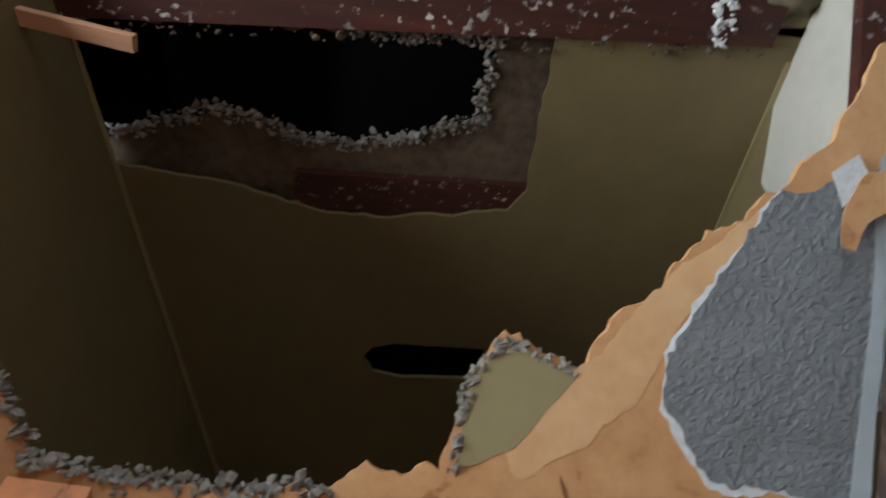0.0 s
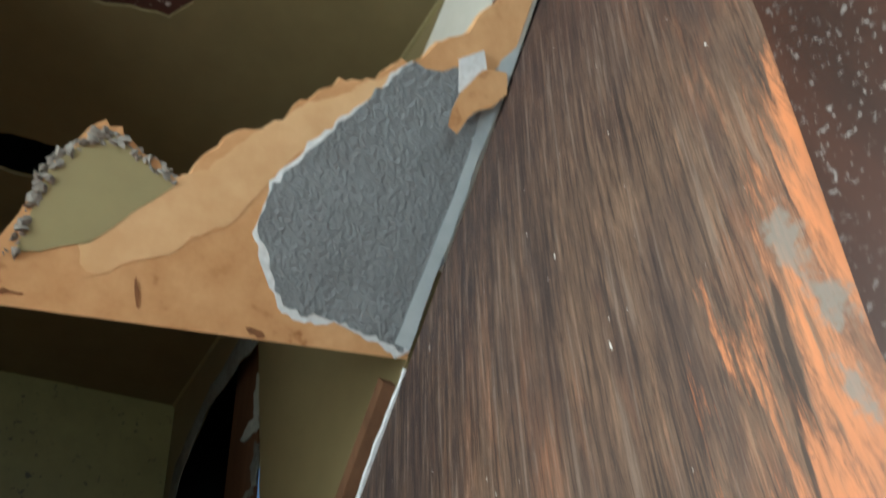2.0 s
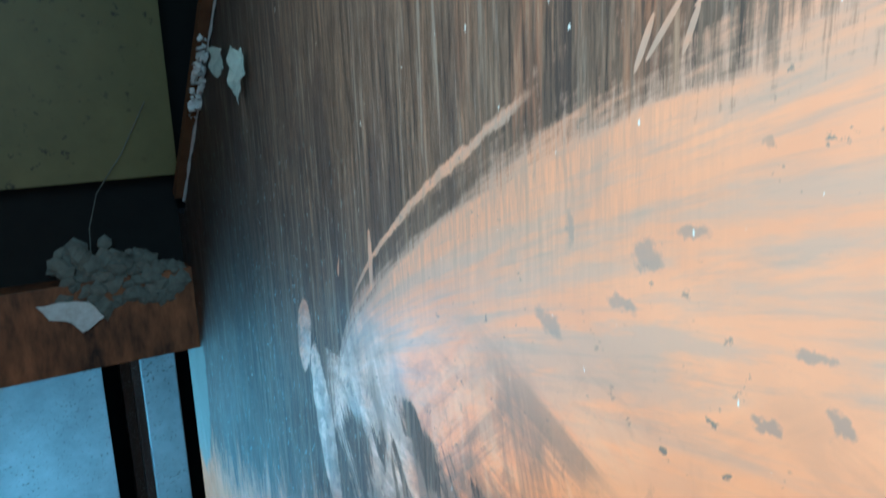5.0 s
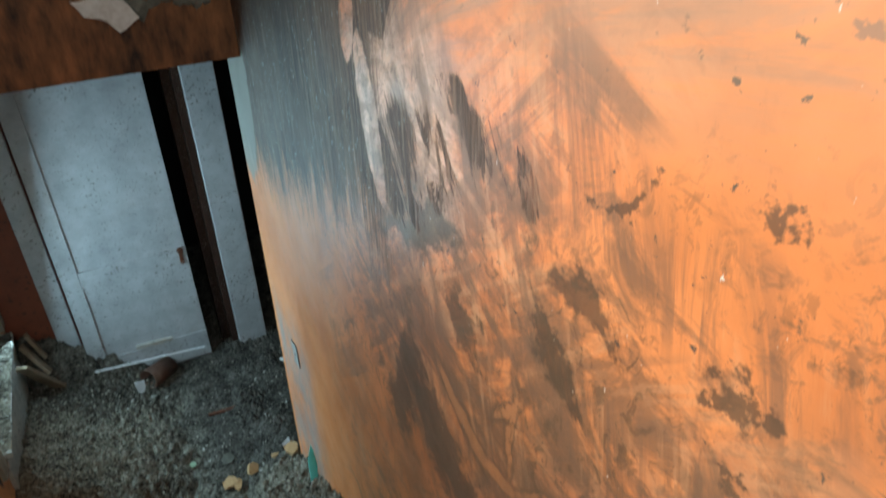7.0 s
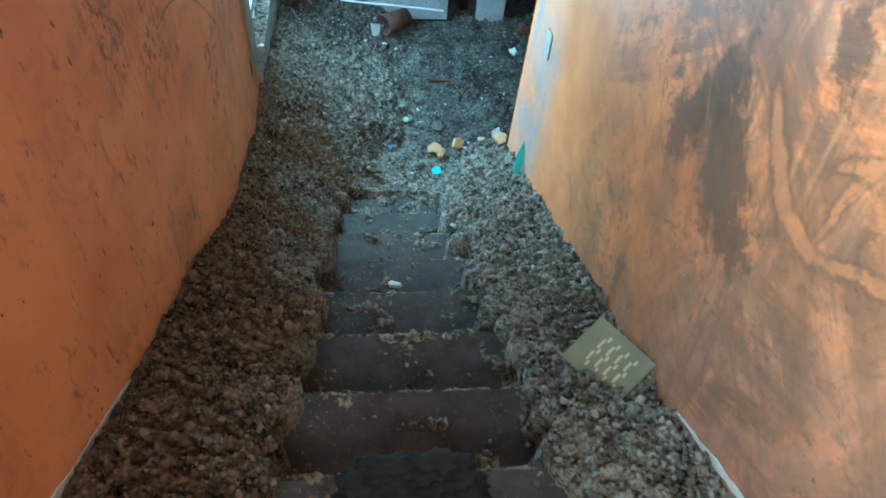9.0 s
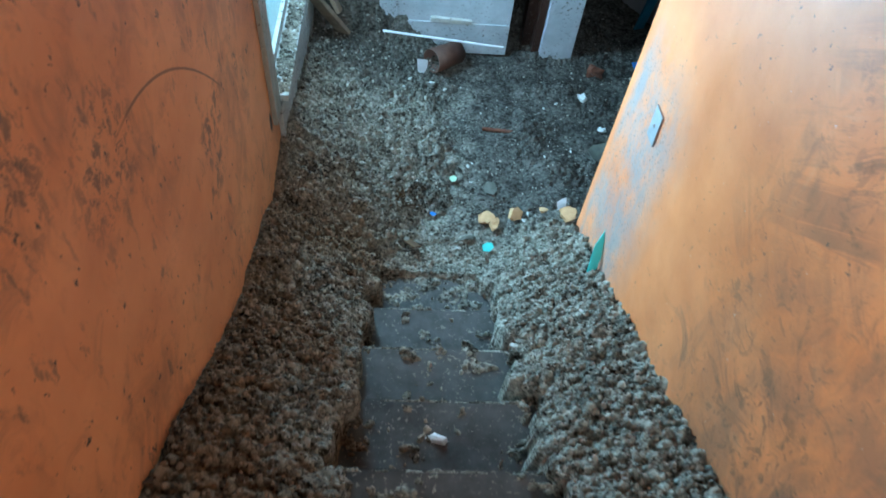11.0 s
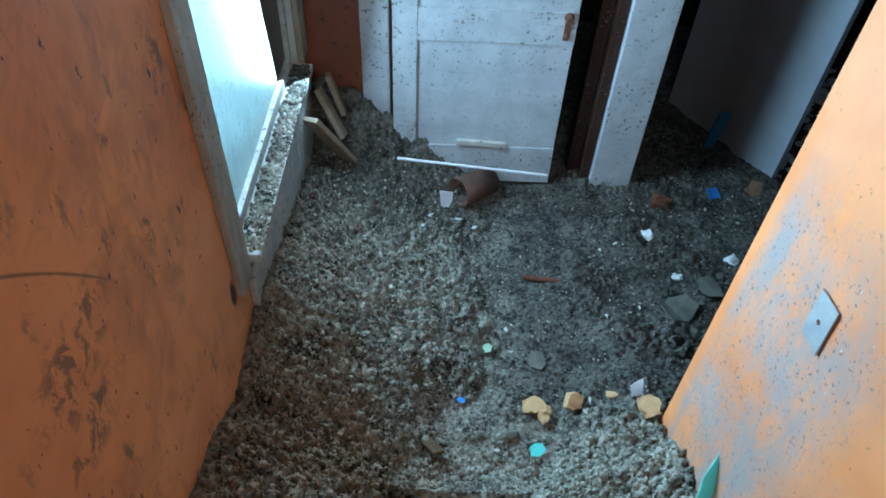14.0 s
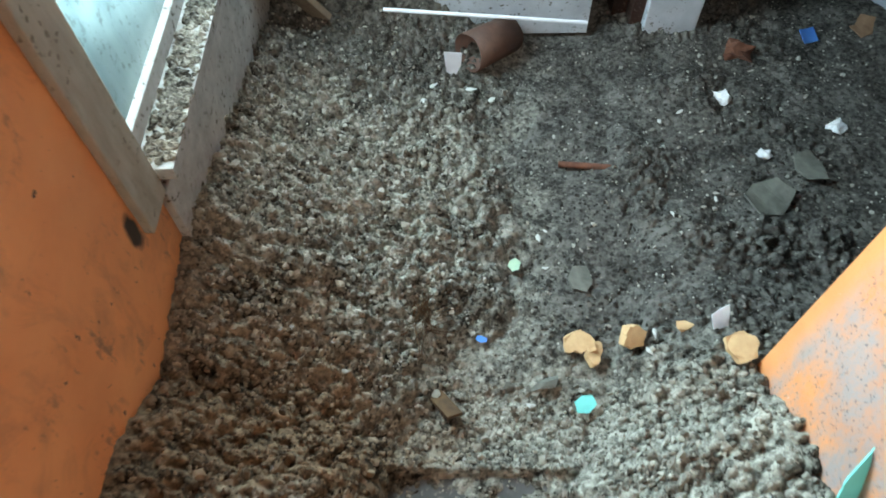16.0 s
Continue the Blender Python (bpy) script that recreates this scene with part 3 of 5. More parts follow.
def box(x0, x1, y0, y1, z0, z1, bevel=0.0, bm=None):
    own = bm is None
    b = bmesh.new()
    bmesh.ops.create_cube(b, size=1)
    for v in b.verts:
        v.co = Vector((x0 + (v.co.x + 0.5) * (x1 - x0), y0 + (v.co.y + 0.5) * (y1 - y0), z0 + (v.co.z + 0.5) * (z1 - z0)))
    if bevel:
        bmesh.ops.bevel(b, geom=b.edges[:], offset=bevel, segments=2, affect="EDGES", profile=0.6)
    if own:
        return b
    me = bpy.data.meshes.new("tmp")
    b.to_mesh(me)
    b.free()
    bm.from_mesh(me)
    bpy.data.meshes.remove(me)
    return bm


def rough_line(pts, step=0.02, amp=0.008, seed=1, closed=True):
    """A ragged line through the corners given."""
    rnd = random.Random(seed)
    out = []
    n = len(pts)
    for i in range(n if closed else n - 1):
        a, b = Vector(pts[i]), Vector(pts[(i + 1) % n])
        k = max(1, int((b - a).length / step))
        side = Vector((-(b - a).y, (b - a).x)).normalized()
        for j in range(k):
            p = a.lerp(b, j / k)
            q = Vector((p.x, p.y, seed * 1.7))
            d = noise.noise(q * 14) * 1.6 + noise.noise(q * 37) * 0.9 + (rnd.random() - 0.5) * 0.7
            out.append(p + (side * d * amp if j else Vector((0, 0))))
    return out


def slab(outline, holes, to3, thick, jit=0.0):
    """A plate: outline and holes in the plane, to3(u, v, depth) puts them in space, thick is its depth."""
    bm = bmesh.new()
    edges = []
    for loop in (outline, *holes):
        vs = [bm.verts.new((p[0], p[1], 0)) for p in loop]
        edges += [bm.edges.new((vs[i], vs[(i + 1) % len(vs)])) for i in range(len(vs))]
    bmesh.ops.triangle_fill(bm, edges=edges, use_beauty=True, use_dissolve=False, normal=(0, 0, 1))
    r = bmesh.ops.extrude_face_region(bm, geom=bm.faces[:])
    rnd = random.Random(7)
    for v in [g for g in r["geom"] if isinstance(g, bmesh.types.BMVert)]:
        v.co.z = 1.0
        v.co.x += (rnd.random() - 0.5) * jit
        v.co.y += (rnd.random() - 0.5) * jit
    for v in bm.verts:
        v.co = Vector(to3(v.co.x, v.co.y, v.co.z * thick))
    return bm


def lump(r, seed, squash=(1, 1, 1), sub=2, amp=0.35):
    bm = bmesh.new()
    bmesh.ops.create_icosphere(bm, subdivisions=sub, radius=r)
    for v in bm.verts:
        d = v.co.normalized()
        k = 1 + amp * noise.noise(d * 1.7 + Vector((seed * 3.1, seed, 0))) * 1.6 + amp * 0.5 * noise.noise(d * 4 + Vector((0, seed, seed)))
        v.co = Vector((d.x * squash[0], d.y * squash[1], d.z * squash[2])) * r * k
    return bm


def join(bm, other, m=None):
    if m is not None:
        bmesh.ops.transform(other, matrix=m, verts=other.verts)
    me = bpy.data.meshes.new("tmp")
    other.to_mesh(me)
    other.free()
    bm.from_mesh(me)
    bpy.data.meshes.remove(me)


def crumbs(name, path3, n, r, material, parent, seed=3, spread=0.012, label=""):
    """A ridge of crumbled lumps along a line in space."""
    rnd = random.Random(seed)
    bm = bmesh.new()
    for i in range(int(n * 1.9)):
        k = rnd.random() * (len(path3) - 1)
        a, b = Vector(path3[int(k)]), Vector(path3[min(int(k) + 1, len(path3) - 1)])
        p = a.lerp(b, k % 1) + Vector([(rnd.random() - 0.5) * 2 * spread for _ in range(3)])
        join(bm, lump(r * (0.28 + 0.85 * rnd.random() ** 2), rnd.random() * 40, (1, 1, 0.7), 1, 0.75), Matrix.Translation(p) @ pose(0, 0, 0, rnd.random() * 360, rnd.random() * 360))
    return tagged(part(name, bm, material, parent, label, False), kind="stuff")


# ---- the stair and its walls ----
S0Y, S0Z, RUN, RISE, STEPS = 2.82, 0.02, 0.2805, 0.199, 13
SLOPE = 0.858                 # fall of the broken soffit for each metre ahead
SY, SZ = 0.453, 4.938


def soffit_z(y):
    return SZ - (y - SY) * SLOPE


def on_soffit(x, y, up=0.0):
    """A point on the underside of the soffit; up goes into the cavity."""
    return (x, y + up * 0.651, soffit_z(y) + up * 0.759)


stair = thing("staircase", (0, 0, 0), "steep wooden staircase with dusty grey treads buried in dry bird droppings", "staircase", kind="structure")
for i in range(STEPS):
    y, z = S0Y - RUN * i, S0Z + RISE * i
    bm = box(XL, XR, y - RUN - 0.01, y, z - 0.035, z, 0.0)
    front = [e for e in bm.edges if all(v.co.y > y - 0.001 for v in e.verts) and abs(e.verts[0].co.z - e.verts[1].co.z) < 0.001]
    bmesh.ops.bevel(bm, geom=front, offset=0.015, segments=4, affect="EDGES")
    part("tread", bm, M_TREAD, stair)
    part("riser", box(XL, XR, y - 0.045, y - 0.025, z - RISE, z - 0.036), M_TREAD, stair)

Y_TOP = S0Y - RUN * STEPS
up_floor = tagged(new("floor_upper", mesh_of(box(-2.6, 2.6, -3.0, Y_TOP, TOP_Z, TOP_Z + 0.18), "floor_upper", M_STUD)), kind="structure")


def side_wall(name, x0, x1, y_end, material):
    """A stair wall whose top follows the soffit."""
    out = [(Y_TOP - 0.3, -0.1), (y_end, -0.1), (y_end, soffit_z(FRONT) - 0.02), (FRONT, soffit_z(FRONT) - 0.02), (-0.06, soffit_z(-0.06)), (Y_TOP - 0.3, soffit_z(-0.06))]
    bm = slab(out, [], lambda u, v, d: (x0 + d, u, v), x1 - x0)
    return tagged(new(name, mesh_of(bm, name, material)), kind="structure")


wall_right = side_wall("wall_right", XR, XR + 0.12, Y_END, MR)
win_wall = slab([(Y_TOP - 0.3, -0.1), (4.9, -0.1), (4.9, 2.46), (2.88, 2.46), (2.88, soffit_z(FRONT) - 0.02), (FRONT, soffit_z(FRONT) - 0.02), (1.06, soffit_z(1.06) - 0.01), (1.04, 2.66), (Y_TOP - 0.3, 2.66)],
                [[(WIN_Y0, WIN_Z0 - 0.03), (WIN_Y1, WIN_Z0 - 0.03), (WIN_Y1, WIN_Z1), (WIN_Y0, WIN_Z1)]], lambda u, v, d: (XL - d, u, v), 0.14)
wall_left = tagged(new("wall_left", mesh_of(win_wall, "wall_left", ML)), kind="structure")

# landing, far wall, side passage
tagged(new("floor_landing", mesh_of(box(XL - 0.2, 3.3, 1.2, 6.2, -0.25, -0.06), "floor_landing", M_FLOOR)), kind="structure")
far = slab([(XL, -0.06), (-0.14, -0.06), (-0.14, 2.06), (0.80, 2.06), (0.80, -0.06), (1.0, -0.06), (1.0, 2.46), (XL, 2.46)], [], lambda u, v, d: (u, FAR + 0.02 + d, v), 0.12)
tagged(new("wall_far", mesh_of(far, "wall_far", M_FAR)), kind="structure")
tagged(new("wall_passage_right", mesh_of(box(3.2, 3.32, 1.2, 6.2, -0.06, 2.46), "wall_passage_right", M_BLUEGREY)), kind="structure")
leaf_board = thing("door_leaf", (1.735, 4.50, 0), "detached blue grey door leaf standing in the dark side room", "door", rot=(0, 0, 119.5))
part("panel", box(0.0, 0.75, -0.016, 0.016, -0.04, 2.0, 0.003), M_BLUEGREY, leaf_board)
part("stile", box(0.0, 0.09, -0.022, -0.0165, -0.04, 2.0, 0.002), M_BLUEGREY, leaf_board)
# rubble made white in place of a lamp that would light it
rubble = bmesh.new()
rnd = random.Random(88)
for k in range(420):
    join(rubble, lump(0.012 + 0.03 * rnd.random() ** 2, k, (1.2, 1, 0.6), 1, 0.5), Matrix.Translation((1.80 + 0.9 * rnd.random(), 4.25 + 1.3 * rnd.random(), -0.05 + 0.05 * rnd.random())))
tagged(part("bright_rubble", rubble, M_GYPSUM_W, None, "rubble on the floor of the side room, coloured pale as if daylit"), category="rubble", kind="stuff")
# closing walls in near-black, so the side room stays dark
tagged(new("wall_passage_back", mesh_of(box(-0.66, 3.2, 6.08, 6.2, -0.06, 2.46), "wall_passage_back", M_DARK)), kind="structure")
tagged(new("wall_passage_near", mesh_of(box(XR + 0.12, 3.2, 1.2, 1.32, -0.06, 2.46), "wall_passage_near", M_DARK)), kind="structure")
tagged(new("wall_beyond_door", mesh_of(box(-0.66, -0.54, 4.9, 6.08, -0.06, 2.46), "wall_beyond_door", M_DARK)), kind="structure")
tagged(new("ceiling_landing", mesh_of(box(XL - 0.14, 3.3, 3.11, 6.2, 2.46, 2.60), "ceiling_landing", M_PLAIN)), kind="structure")
tagged(new("ceiling_passage", mesh_of(box(XR + 0.12, 3.3, 1.2, 3.11, 2.46, 2.60), "ceiling_passage", M_PLAIN)), kind="structure")

tagged(new("ground", mesh_of(slab([(-600, -600), (600, -600), (600, 600), (-600, 600)], [], lambda u, v, d: (u, v, -0.9 - d), 0.2), "ground", M_YARD)), kind="structure")

# header over the foot of the stair
tagged(new("beam_header", mesh_of(box(XL, XR, FRONT - 0.03, FRONT + 0.11, 2.42, 2.72, 0.004), "beam_header", M_BEAM)), kind="structure")
# near-black sheet gives the recess over the header its shade
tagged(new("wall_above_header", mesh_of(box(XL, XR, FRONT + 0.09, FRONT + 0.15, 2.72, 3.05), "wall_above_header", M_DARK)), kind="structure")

# cavity over the soffit
XCL, XCR = -0.98, 0.835
front_panel = slab([(XCL, 3.03), (XR - 0.003, 3.05), (XR - 0.003, CEIL), (XCL, CEIL)], [], lambda u, v, d: (u, FRONT + d, v), 0.05)
tagged(new("wall_olive_front", mesh_of(front_panel, "wall_olive_front", M_OLIVE_D)), kind="structure")
tagged(new("wall_olive_left", mesh_of(slab([(0.50, 4.25), (1.12, 4.0), (1.12, 2.9), (FRONT + 0.05, 2.9), (FRONT + 0.05, CEIL), (0.50, CEIL)], [], lambda u, v, d: (XCL + 0.14 * (u - 0.5) - d, u, v), 0.06), "wall_olive_left", M_OLIVE)), kind="structure")


def lean_x(z):
    """The cavity's boards lean in a little towards the ceiling."""
    return XR + 0.012 - 0.045 * max(0.0, z - 4.2) / 1.18


wall_line = lambda y: soffit_z(y) + 0.004
hole = rough_line([(XCL, 1.04), (-0.54, 1.06), (-0.30, 1.11), (-0.10, 1.09), (0.20, 1.02), (0.24, 0.95), (0.23, 0.55)], 0.03, 0.006, 4, False)
slot = rough_line([(-0.17, 1.66), (-0.14, 1.61), (-0.07, 1.58), (0.22, 1.55), (0.22, 1.69), (-0.05, 1.73), (-0.13, 1.72)], 0.03, 0.003, 9)
ceil_out = hole + [Vector((0.23, 0.49)), Vector((XCR, 0.41)), Vector((XCR, FRONT)), Vector((XCL, FRONT))]
tagged(new("ceiling_olive", mesh_of(slab(ceil_out, [slot], lambda u, v, d: (u, v, CEIL + d), 0.014), "ceiling_olive", M_OLIVE)), kind="structure")
# pale bead added along each ceiling crease for its lighter line
for name, (a, b2) in (("crease_bead_left", ((-0.965, 0.60), (-0.645, FRONT))), ("crease_bead_right", ((0.787, 0.50), (0.787, FRONT)))):
    k = 0.006 if name == "crease_bead_left" else -0.006
    tagged(new("trim_" + name, mesh_of(slab([a, b2, (b2[0] + 2 * k, b2[1]), (a[0] + 2 * k, a[1])], [], lambda u, v, d: (u, v, CEIL - 0.005 + d), 0.005), name, M_OLIVE_L)), kind="structure")
hole2 = rough_line([(0.06, 0.36), (0.2, 0.30), (0.45, 0.26), (0.50, 0.16), (0.45, 0.02), (0.1, 0.02), (0.02, 0.2)], 0.03, 0.01, 6)
tagged(new("ceiling_plaster", mesh_of(slab([(XCL, 0.46), (XCR, 0.44), (XCR, -0.6), (XCL, -0.6)], [hole2], lambda u, v, d: (u, v, CEIL + d), 0.03), "ceiling_plaster", M_OLIVE)), kind="structure")
inner = rough_line([(-1.03, 1.02), (-0.85, 0.96), (-0.61, 0.86), (-0.44, 0.90), (-0.26, 0.915), (-0.10, 0.87), (0.09, 0.79), (0.08, 0.68), (0.11, 0.56), (-1.03, 0.66)], 0.025, 0.012, 16)
tagged(new("ceiling_plaster_keys", mesh_of(slab([(XCL - 0.09, 1.24), (0.36, 1.24), (0.36, 0.50), (XCL - 0.09, 0.50)], [inner], lambda u, v, d: (u, v, CEIL + 0.045 + d), 0.03, 0.01), "ceiling_plaster_keys", M_LIME)), kind="structure")
# attic box closed with near-black boards, its darkness put into their colour
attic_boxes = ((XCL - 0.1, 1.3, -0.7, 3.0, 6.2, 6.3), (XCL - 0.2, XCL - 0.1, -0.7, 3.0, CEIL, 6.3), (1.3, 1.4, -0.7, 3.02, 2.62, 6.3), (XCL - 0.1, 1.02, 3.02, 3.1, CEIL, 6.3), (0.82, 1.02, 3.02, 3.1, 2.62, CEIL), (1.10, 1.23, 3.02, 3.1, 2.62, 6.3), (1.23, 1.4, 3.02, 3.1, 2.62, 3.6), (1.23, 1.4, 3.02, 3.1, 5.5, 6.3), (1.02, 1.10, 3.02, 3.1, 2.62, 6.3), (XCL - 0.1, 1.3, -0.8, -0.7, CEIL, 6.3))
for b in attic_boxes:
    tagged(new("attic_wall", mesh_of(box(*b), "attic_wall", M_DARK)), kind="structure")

# right side of the cavity: olive board, stud, open slot
tagged(new("wall_olive_right", mesh_of(slab([(0.84, wall_line(0.84)), *[(p.x, p.y) for p in rough_line([(1.715, wall_line(1.715)), (1.745, 4.15), (1.765, 4.45), (1.80, 4.80), (1.835, 5.06)], 0.025, 0.006, 3, False)], *[(p.x, p.y) for p in rough_line([(1.84, 5.10), (2.00, 5.15), (2.12, 5.12), (2.30, 5.14), (2.46, 5.06), (2.62, 5.00), (2.70, 4.80)], 0.03, 0.012, 5, False)], (2.79, 4.60), (2.799, CEIL), (0.60, CEIL), (0.77, 5.28)], [], lambda u, v, d: (lean_x(v) + d, u, v), 0.014), "wall_olive_right", M_OLIVE)), kind="structure")
tagged(new("wall_cream_right", mesh_of(slab([(-0.06, wall_line(-0.06)), (0.84, wall_line(0.84)), (0.77, 5.28), (0.60, CEIL)], [], lambda u, v, d: (lean_x(v) + d, u, v), 0.014), "wall_cream_right", M_CREAM)), kind="structure")
slot_rim = [(p.x, p.y) for p in rough_line([(1.835, 5.085), (1.92, 5.17), (2.02, 5.22), (2.12, 5.20), (2.30, 5.20), (2.46, 5.13), (2.66, 5.04), (2.76, 4.80), (2.75, 4.62), (2.69, 4.62), (2.66, 4.82), (2.56, 4.96), (2.44, 5.03), (2.30, 5.10), (2.12, 5.09), (2.00, 5.11), (1.90, 5.08)], 0.03, 0.014, 9)]
tagged(new("trim_torn_board", mesh_of(slab(slot_rim, [], lambda u, v, d: (lean_x(v) - 0.003 + d, u, v), 0.0025), "trim_torn_board", M_GYPSUM_D)), kind="structure")
for k, (y0, z0, hy, hz) in enumerate(((1.90, 4.93, 0.035, 0.10), (1.95, 4.83, 0.075, 0.030), (1.88, 4.68, 0.030, 0.08), (1.92, 4.60, 0.05, 0.02), (2.17, 4.45, 0.025, 0.09), (2.18, 4.25, 0.03, 0.05), (2.16, 4.10, 0.025, 0.04), (2.17, 3.93, 0.02, 0.05))):
    shape = rough_line([(y0 - hy, z0 - hz), (y0 + hy * 0.3, z0 - hz * 0.8), (y0 + hy, z0), (y0 + hy * 0.4, z0 + hz), (y0 - hy * 0.8, z0 + hz * 0.7)], 0.012, 0.008, 70 + k)
    t = thing("board_scrap", (0, 0, 0), "torn pale scrap of drywall stuck to the brown stud", "drywall scrap", "scraps on the stud")
    part("scrap", slab(shape, [], lambda u, v, d: (XR + 0.0195 - d - 0.006 * noise.noise(Vector((u * 30, v * 30, k))), u, v), 0.004), M_RAG if k in (0, 1) else M_GYPSUM_D, t)
tagged(new("stud_cavity", mesh_of(slab([(1.845, wall_line(1.845)), (2.15, wall_line(2.15)), (2.15, CEIL), (1.90, CEIL), (1.885, 4.6)], [], lambda u, v, d: (XR + 0.022 + d, u, v), 0.012), "stud_cavity", M_STUD)), kind="structure")

# red joists
joist = thing("ceiling_joist", (0, 0, 0), "dark red wooden joist with crumbs of plaster along the broken ceiling", "joist", "joists over the broken ceiling")
part("timber", slab([(XCL, 0.64), (0.72, 0.465), (0.72, 0.335), (XCL, 0.51)], [], lambda u, v, d: (u, v, CEIL - 0.022 + d), 0.10), M_RED, joist)
joist2 = thing("ceiling_joist", (0, 0, 0), "dark red wooden joist seen through the hole in the olive ceiling", "joist", "joists over the broken ceiling")
part("timber", slab([(-0.40, 1.16), (0.28, 1.09), (0.28, 0.94), (-0.40, 1.0)], [], lambda u, v, d: (u, v, CEIL + 0.018 + d), 0.08), M_RED, joist2)
lath = thing("broken_lath", (0, 0, 0), "broken piece of bare pinkish lath hanging at the ceiling hole", "lath")
b0 = box(-0.16, 0.16, -0.02, 0.02, -0.011, 0.011, 0.003)
bmesh.ops.transform(b0, matrix=pose(-0.86, 0.60, 5.21, 0, 6, 3), verts=b0.verts)
part("stick", b0, M_LATH, lath)

# torn drywall of the sloping soffit
sheet = thing("drywall_sheet", (0, 0, 0), "torn drywall sheet, bare brown paper with grey stippled paint", "drywall")
torn = [(-0.95, 0.90), (-0.70, 0.95), (-0.62, 1.045), (-0.36, 1.05), (-0.14, 1.04), (-0.07, 1.0), (0.07, 0.99), (0.10, 0.87), (0.15, 0.80), (0.28, 0.84), (0.35, 0.75), (0.50, 0.63), (0.61, 0.56), (0.70, 0.47), (0.735, 0.41), (0.76, 0.345), (0.815, 0.315)]
top_line = rough_line(torn, 0.012, 0.010, 2, False)
out = top_line + [Vector((0.815, 0.985)), Vector((-0.95, 1.15))]
part("board", slab(out, [], lambda u, v, d: on_soffit(u, v, d), 0.0125, 0.004), M_KRAFT, sheet)
grey = rough_line([(0.60, 0.57), (0.50, 0.71), (0.435, 0.80), (0.44, 0.87), (0.52, 0.945), (0.57, 0.965), (0.66, 0.955), (0.80, 0.975), (0.813, 0.80), (0.813, 0.46), (0.76, 0.53)], 0.011, 0.008, 8)
# thin slips for paper tears, with the shadow tone in their brown
for k, (gx, gy, gl, ga) in enumerate(((0.10, 1.035, 0.028, -8), (0.285, 0.995, 0.022, 60), (-0.10, 1.07, 0.03, 0), (0.50, 1.005, 0.02, 5))):
    ca, sa = math.cos(radians(ga)), math.sin(radians(ga))
    base = [(-gl, -0.002), (0, -0.005), (gl, -0.001), (gl * 0.9, 0.002), (0, 0.003), (-gl * 0.8, 0.001)]
    gouge = rough_line([(gx + a * ca - b2 * sa, gy + a * sa + b2 * ca) for a, b2 in base], 0.008, 0.0025, k)
    part("paper_tear", slab(gouge, [], lambda u, v, d: on_soffit(u, v, -0.0016 + d), 0.0014), M_TEAR, sheet)
ply = rough_line([(0.16, 0.93), (0.24, 0.875), (0.33, 0.80), (0.40, 0.72), (0.52, 0.63), (0.60, 0.575), (0.58, 0.62), (0.46, 0.75), (0.40, 0.86), (0.30, 0.94), (0.20, 0.985)], 0.012, 0.006, 51)
part("paper_ply", slab(ply, [], lambda u, v, d: on_soffit(u, v, -0.0012 + d), 0.001), M_PLY, sheet, "paler torn paper ply")
flap = rough_line([(0.095, 0.985), (0.10, 0.875), (0.155, 0.81), (0.285, 0.845), (0.19, 0.95)], 0.03, 0.003, 14)
crumbs("flap_edge", [on_soffit(0.09, 0.99, 0.004), on_soffit(0.098, 0.875, 0.004), on_soffit(0.155, 0.812, 0.004), on_soffit(0.28, 0.842, 0.004)], 170, 0.009, M_GYPSUM, sheet, 41, 0.008, "crumbled gypsum edge")
part("olive_flap", slab(flap, [], lambda u, v, d: on_soffit(u, v, -0.002 + d), 0.0018), M_OLIVE_L, sheet, "olive painted scrap")
fold = rough_line([(0.715, 0.575), (0.745, 0.53), (0.80, 0.515), (0.815, 0.545), (0.79, 0.575), (0.755, 0.595), (0.735, 0.635), (0.712, 0.63)], 0.012, 0.003, 15)
part("paper_flap", slab(fold, [], lambda u, v, d: on_soffit(u, v, -0.012 + d - 0.10 * (v - 0.5)), 0.002), M_KRAFT, sheet, "curled brown paper flap")
part("brushed_edge", slab(rough_line([(0.782, 0.50), (0.812, 0.46), (0.812, 0.97), (0.775, 0.965), (0.785, 0.75)], 0.03, 0.003, 22), [], lambda u, v, d: on_soffit(u, v, -0.0042 + d), 0.001), M_PALEGREY, sheet, "pale brushed paint edge")
part("torn_tab", slab([(0.69, 0.53), (0.735, 0.50), (0.76, 0.53), (0.715, 0.575)], [], lambda u, v, d: on_soffit(u, v, -0.012 + d), 0.002), M_GYPSUM_W, sheet, "white torn tab")
part("paint_skin", slab(grey, [], lambda u, v, d: on_soffit(u, v, -0.003 + d), 0.0024), M_GREY, sheet, "grey stippled paint skin")
rim = [on_soffit(p.x, p.y, -0.002) for p in grey[:int(len(grey) * 0.62)]]
rim_line = rough_line([(0.605, 0.562), (0.492, 0.705), (0.428, 0.80), (0.432, 0.875), (0.515, 0.952), (0.57, 0.973), (0.66, 0.963), (0.80, 0.981), (0.81, 0.90), (0.62, 0.93), (0.50, 0.86), (0.50, 0.74), (0.62, 0.60)], 0.011, 0.009, 38)
part("torn_rim", slab(rim_line, [], lambda u, v, d: on_soffit(u, v, -0.0015 + d), 0.0013), M_GYPSUM_W, sheet, "white torn paper rim")
edge3 = [on_soffit(p.x, p.y, 0.008) for p in top_line]
crumbs("crumbled_edge", edge3[:int(len(edge3) * 0.42)], 420, 0.010, M_GYPSUM, sheet, 6, 0.014, "crumbled grey gypsum edge")

# crumbled plaster round the ceiling holes
debris = thing("broken_plaster", (0, 0, 0), "crumbled grey plaster keys round the hole in the ceiling", "plaster")
